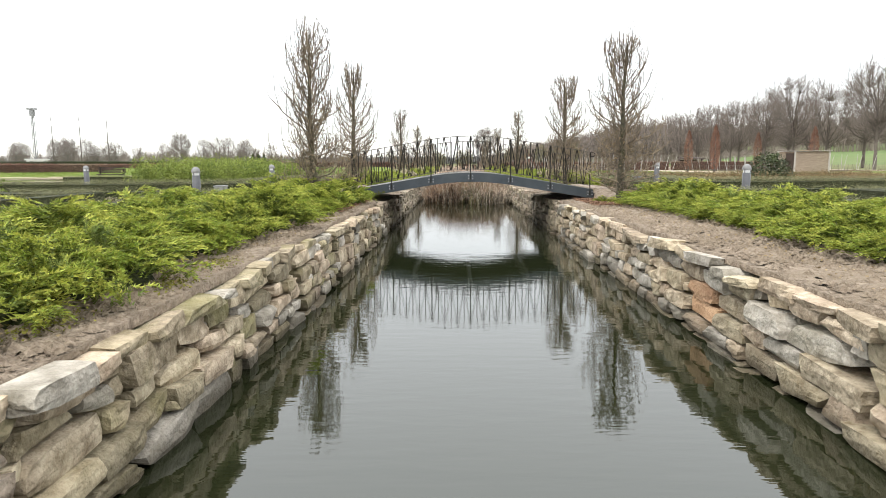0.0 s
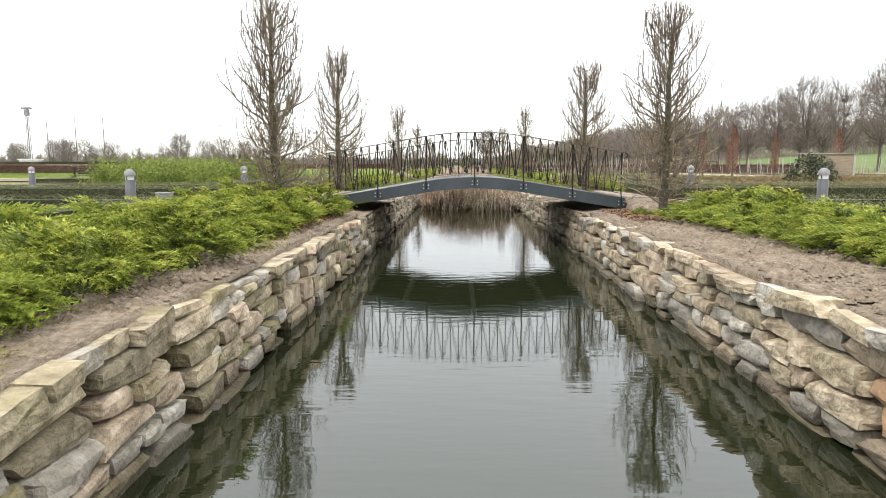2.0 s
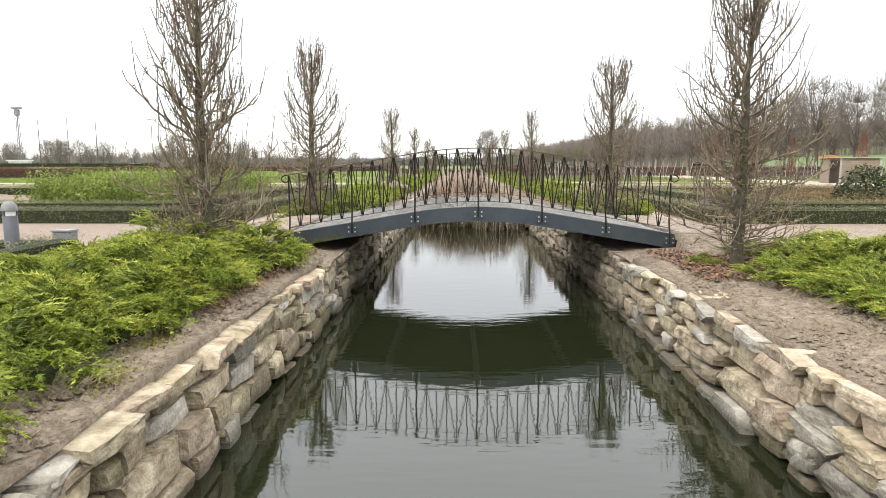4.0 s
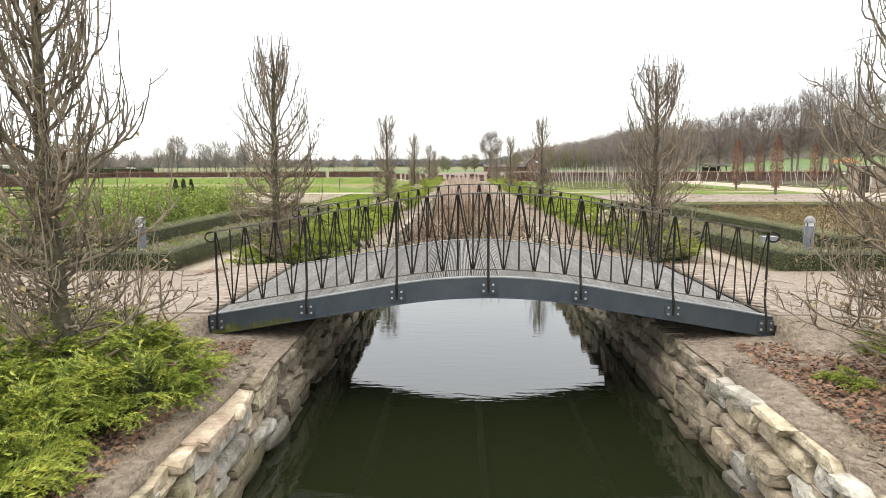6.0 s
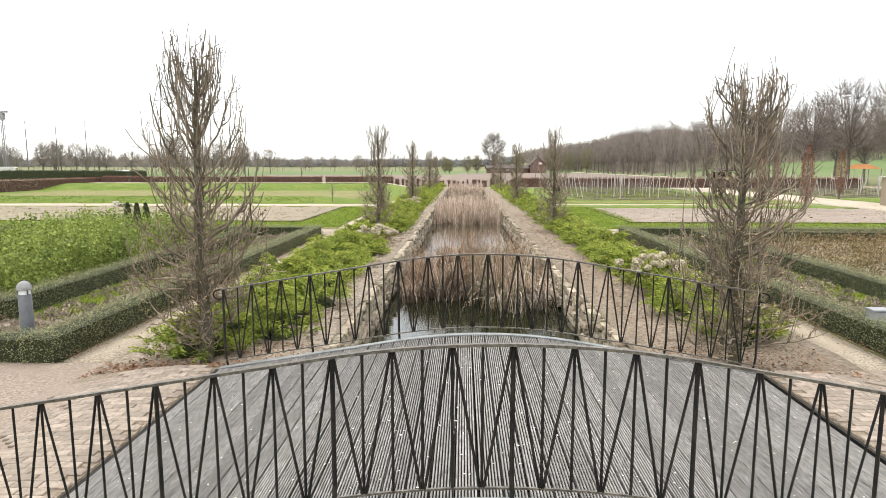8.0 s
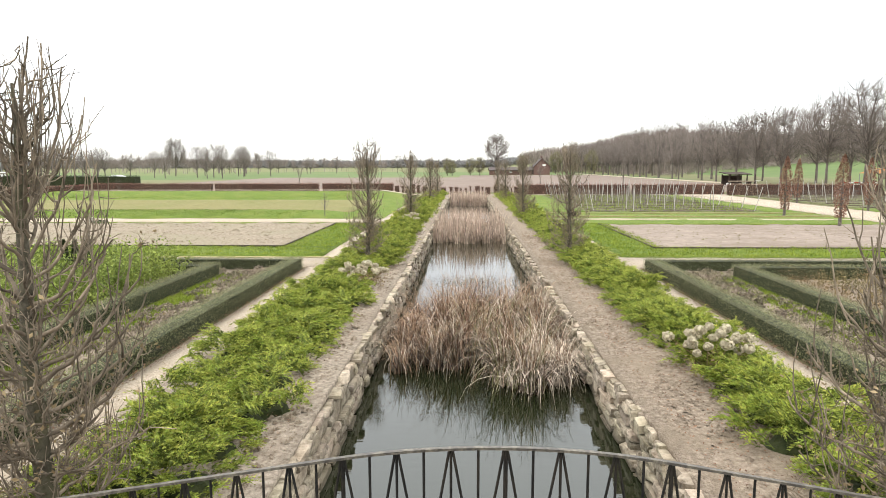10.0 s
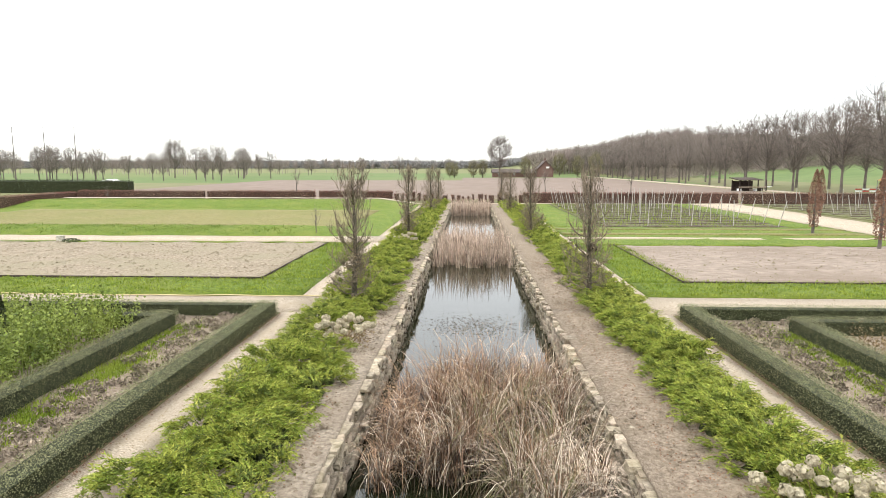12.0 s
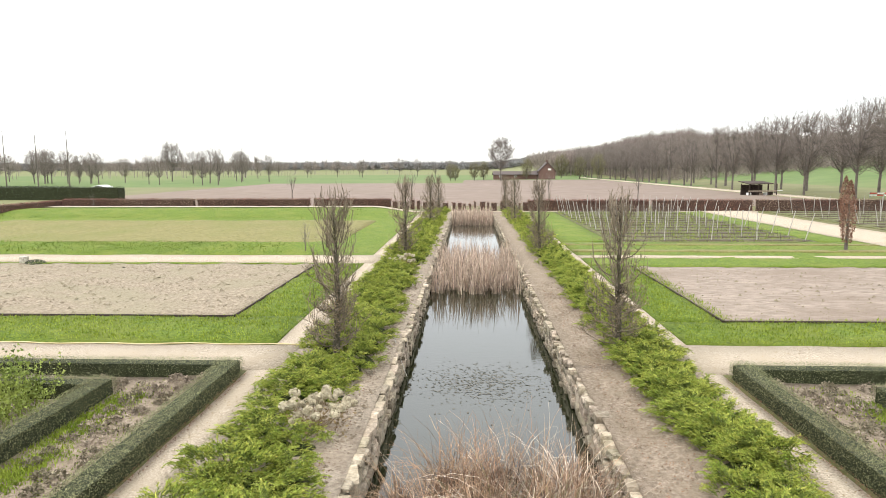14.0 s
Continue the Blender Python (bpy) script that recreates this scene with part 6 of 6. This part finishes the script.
# crumbs of earth on the beds
lump = np.array([(1, 0, 0), (-0.8, 0.2, 0), (0.1, 0.9, 0.1), (0, -1, 0), (0.1, 0, 0.7)], float)
lump_f = np.array([(0, 2, 4), (2, 1, 4), (1, 3, 4), (3, 0, 4)])
for x0, x1, y0, y1, n in ((2.25, 3.8, -14.5, -0.6, 9000), (-3.1, -2.3, -14.5, -0.5, 6000), (2.3, 3.6, 4.6, 32, 5000), (-3.1, -2.35, 4.6, 32, 2400)):
    at = np.column_stack([rng.uniform(x0, x1, n), rng.uniform(y0, y1, n), np.full(n, G + 0.03)])
    fr = frames_at(at, rng.normal(size=(n, 3)) * [1, 1, 0.1], np.array([0, 0, 1.0]), rng.gamma(2.0, 0.0105, n) + 0.004)
    thing("soil_crumbs", "crumbs and clods of dry brown earth", "soil", kind="stuff", data=mesh("soil_crumbs", *stamp(lump, lump_f, fr), SOIL))

for x0, x1, y0, y1, n in ((-34, -8, 25.7, 36.4, 5200), (7.5, 34, 25.4, 35.9, 1600)):
    at = np.column_stack([rng.uniform(x0, x1, n), rng.uniform(y0, y1, n), np.full(n, G + 0.03)])
    fr = frames_at(at, rng.normal(size=(n, 3)) * [1, 1, 0.1], np.array([0, 0, 1.0]), rng.gamma(2.0, 0.014, n) + 0.010)
    thing("soil_clods", "clods of pale brown earth on a tilled bed", "soil", kind="stuff", data=mesh("soil_clods", *stamp(lump, lump_f, fr), TILLED))
# weed drifting on the water
n = 900
at = np.column_stack([np.clip(rng.normal(size=n) * 0.85, -1.85, 1.75), 21.9 + rng.normal(size=n) * 0.75, np.full(n, 0.004)])
thing("water_weed", "thin drift of dark weed floating on the water", "water plant", kind="stuff", data=mesh("water_weed", *leaf_quads(at, rng.normal(size=(n, 3)) * 0.05 + [0, 0, 1], 0.075, 0.45), WEED))
# a nest in the columnar tree
n = 420
d = rng.normal(size=(n, 3))
d /= np.linalg.norm(d, axis=1)[:, None]
nest = thing("bird_nest", "dark untidy nest of sticks in a bare tree", "nest", kind="stuff", at=pose(3.42, 21.75, 2.5),
             data=mesh("bird_nest", *leaf_slivers(d * [0.17, 0.17, 0.11] * rng.uniform(0.5, 1, (n, 1)), rng.normal(size=(n, 3)), 0.11, 0.16), NEST))
# a thin stick leaning on the wall
thing("stick", "thin pale bent stick hanging over the canal wall", "stick", data=mesh("stick", *tube([(-2.62, 23.6, G + 0.05), (-2.42, 23.0, G + 0.12), (-2.15, 22.2, 0.5), (-1.93, 21.6, 0.25)], [0.012, 0.011, 0.010, 0.006], 5), POST, True))

# ---- canal walls of rough stone ----
def stone_mesh(seed):
    """A quarried block: a skewed cube split along a few uneven planes, with hollows and bulges on its faces."""
    r = np.random.default_rng(seed)
    idx, v, f = {}, [], []
    k = 3
    for a in range(k + 1):
        for b in range(k + 1):
            for c in range(k + 1):
                if all(0 < q < k for q in (a, b, c)):
                    continue
                q = np.array([a, b, c], float) / k - 0.5
                q *= 0.5 / (np.sum(np.abs(q) ** 18) ** (1 / 18))
                idx[(a, b, c)] = len(v)
                v.append(q)
    v = np.array(v)
    v[:, 2] += v[:, 1] * r.normal() * 0.10 * (1 - 2 * np.abs(v[:, 2]))
    v[:, 1] *= 1 + v[:, 2] * r.normal() * 0.22
    v[:, 2] *= 1 + v[:, 1] * r.normal() * 0.28
    for cut in range(4):
        n = unit(r.normal(size=3) * [0.9, 1, 1])
        over = v @ n - r.uniform(0.54, 0.72)
        v -= np.maximum(over, 0)[:, None] * n
    v += r.normal(size=v.shape) * 0.014
    for axis in range(3):
        for s in (0, k):
            for i in range(k):
                for j in range(k):
                    def key(p, q):
                        t = [0, 0, 0]
                        t[axis], t[(axis + 1) % 3], t[(axis + 2) % 3] = s, p, q
                        return idx[tuple(t)]
                    quad = (key(i, j), key(i + 1, j), key(i + 1, j + 1), key(i, j + 1))
                    f.append(quad if s else quad[::-1])
    return v, np.array(f)


SHAPES = [stone_mesh(100 + i) for i in range(30)]
SETS = [[mesh("stone", v, f, m) for v, f in SHAPES] for m in (STONE, STONE_GREY, STONE_RUST, STONE_MOSSY)]


def wall_stones(side, y0, y1, seed):
    """Places of the stones of one wall: matrices, course by course, with flat copings on top."""
    r = np.random.default_rng(seed)
    out = []
    y = y0
    while y < y1:
        seg = r.uniform(0.9, 2.2)
        n = r.integers(4, 7)
        hs = r.uniform(0.55, 1.45, n)
        hs = hs / hs.sum() * 0.86
        z = -0.17
        for c, h in enumerate(hs):
            yy = y + r.uniform(-0.14, 0.14)
            end = y + seg + r.uniform(-0.14, 0.14)
            while yy < end - 0.05:
                ln = min(r.uniform(1.2, 3.8) * h + 0.08, 0.72)
                if end - yy - ln < 0.14:
                    ln = end - yy
                zc = z + h / 2
                depth = 0.42
                front = (2.07 if side < 0 else 1.98) + 0.12 * max(zc, 0) / 0.78 + r.normal() * 0.024
                hh = h * r.uniform(0.84, 0.97)
                m = pose(side * (front + depth / 2), yy + ln / 2, zc, r.normal() * 2.0, r.normal() * 2.2, r.normal() * 2.2) @ Matrix.Diagonal((depth, ln * r.uniform(0.89, 0.97), hh, 1))
                out.append((yy, m))
                if h > 0.15 and r.random() < 0.22:
                    # a small wedge pushed into the joint
                    w = r.uniform(0.05, 0.10)
                    out.append((yy, pose(side * (front + 0.12), yy + r.uniform(-0.02, 0.02), z + r.uniform(0.02, h - 0.02), r.normal() * 12, r.normal() * 8, r.normal() * 8) @ Matrix.Diagonal((0.2, w * 1.5, w, 1))))
                yy += ln
            z += h
        y += seg
    y = y0
    while y < y1:
        ln = r.uniform(0.2, 0.62) if y < 0 else r.uniform(0.22, 0.6) if side < 0 else r.uniform(0.12, 0.34)
        h = r.uniform(0.065, 0.12) if y < 0 or side < 0 else r.uniform(0.07, 0.17)
        depth = r.uniform(0.24, 0.42) if y < 0 else r.uniform(0.26, 0.46) if side < 0 else r.uniform(0.2, 0.38)
        front = (2.13 if side < 0 else 2.04) + r.uniform(-0.07, 0.07)
        out.append((y, pose(side * (front + depth / 2), y + ln / 2, (0.63 if side > 0 and y > 0 else 0.67) + h / 2 + r.uniform(-0.03, 0.03), r.normal() * 2.5, r.normal() * 3.5, r.normal() * 6) @ Matrix.Diagonal((depth, ln * 1.0, h, 1))))
        y += ln
    return out


for side, name in ((-1, "wall_left"), (1, "wall_right")):
    a, b = sorted((side * 2.34, side * 2.66))
    # backing behind the stones, with the gaps' shade put into its colour
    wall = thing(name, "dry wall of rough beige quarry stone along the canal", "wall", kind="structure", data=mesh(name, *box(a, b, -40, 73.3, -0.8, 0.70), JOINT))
    rest = []
    r = np.random.default_rng(90 + side)
    for i, (y, m) in enumerate(wall_stones(side, -19, 73, 300 + side)):
        if -13.9 < y < -1.2:
            pick = r.random()
            rust = 1.0 if side > 0 and -10.2 < y < -9.45 and 0.13 < m.translation.z < 0.52 else 0
            family = 2 if pick < rust else 1 if pick < rust + (0.3 if side > 0 else 0.15) else 3 if side < 0 and r.random() < (0.55 if m.translation.z < 0.66 else 0.8) else 0
            s = part("stone", SETS[family][int(r.integers(len(SHAPES)))], wall)
            s.matrix_basis = m
        else:
            v, f = SHAPES[int(r.integers(len(SHAPES)))]
            h = np.concatenate([v, np.ones((len(v), 1))], 1) @ np.array(m).T
            rest.append((h[:, :3], f))
    tagged(part("far_stones", mesh("far_stones", *join(rest), STONE_FAR), wall, "rough beige stones further along"), kind="stuff")
v, f = box(-2.33, 2.33, 72.9, 73.6, -0.8, 0.8)
thing("wall_end", "stone end of the canal", "wall", kind="structure", data=mesh("wall_end", v, f, STONE_FAR))

# ---- clay pavers at both ends of the bridge ----
paver_m = from_bm("paver", soft_box(-0.1, 0.1, -0.048, 0.048, -0.03, 0.03, 0.006), PAVER)
BANK_X = [3.13, 3.5, 3.9, 4.4, 4.84, 5.3, 5.8]
BANK_Z = [0.25 * smooth01(1 - (x - 3.5) / 1.9) for x in BANK_X]
for s in (-1, 1):
    paving = thing("pavement", "worn pinkish clay pavers leading onto the bridge", "pavement", kind="structure",
                   data=mesh("pavement", [(s * 3.125, 0.1, 1.066), (s * 3.5, 0.1, 1.066), (s * 3.5, 3.5, 1.066), (s * 3.125, 3.5, 1.066)], np.array([(0, 1, 2, 3)[::s]]), SOIL))
    row = 0
    y = 0.10
    while y < 3.62:
        x = 3.135 + (0.1 if row % 2 else 0.0)
        stop = 4.2 + 0.25 * math.sin(row * 0.7) + rng.uniform(0, 0.22)
        while x < stop:
            z = float(np.interp(x + 0.1, BANK_X, BANK_Z))
            fall = math.degrees(math.atan((np.interp(x, BANK_X, BANK_Z) - np.interp(x + 0.2, BANK_X, BANK_Z)) / 0.2))
            pv = part("paver", paver_m, paving)
            pv.matrix_basis = pose(s * (x + 0.1), y, G + 0.032 - 0.010 + z + rng.normal() * 0.0015, rng.normal() * 0.4, s * fall, rng.normal() * 0.5)
            x += 0.204
        y += 0.1
        row += 1
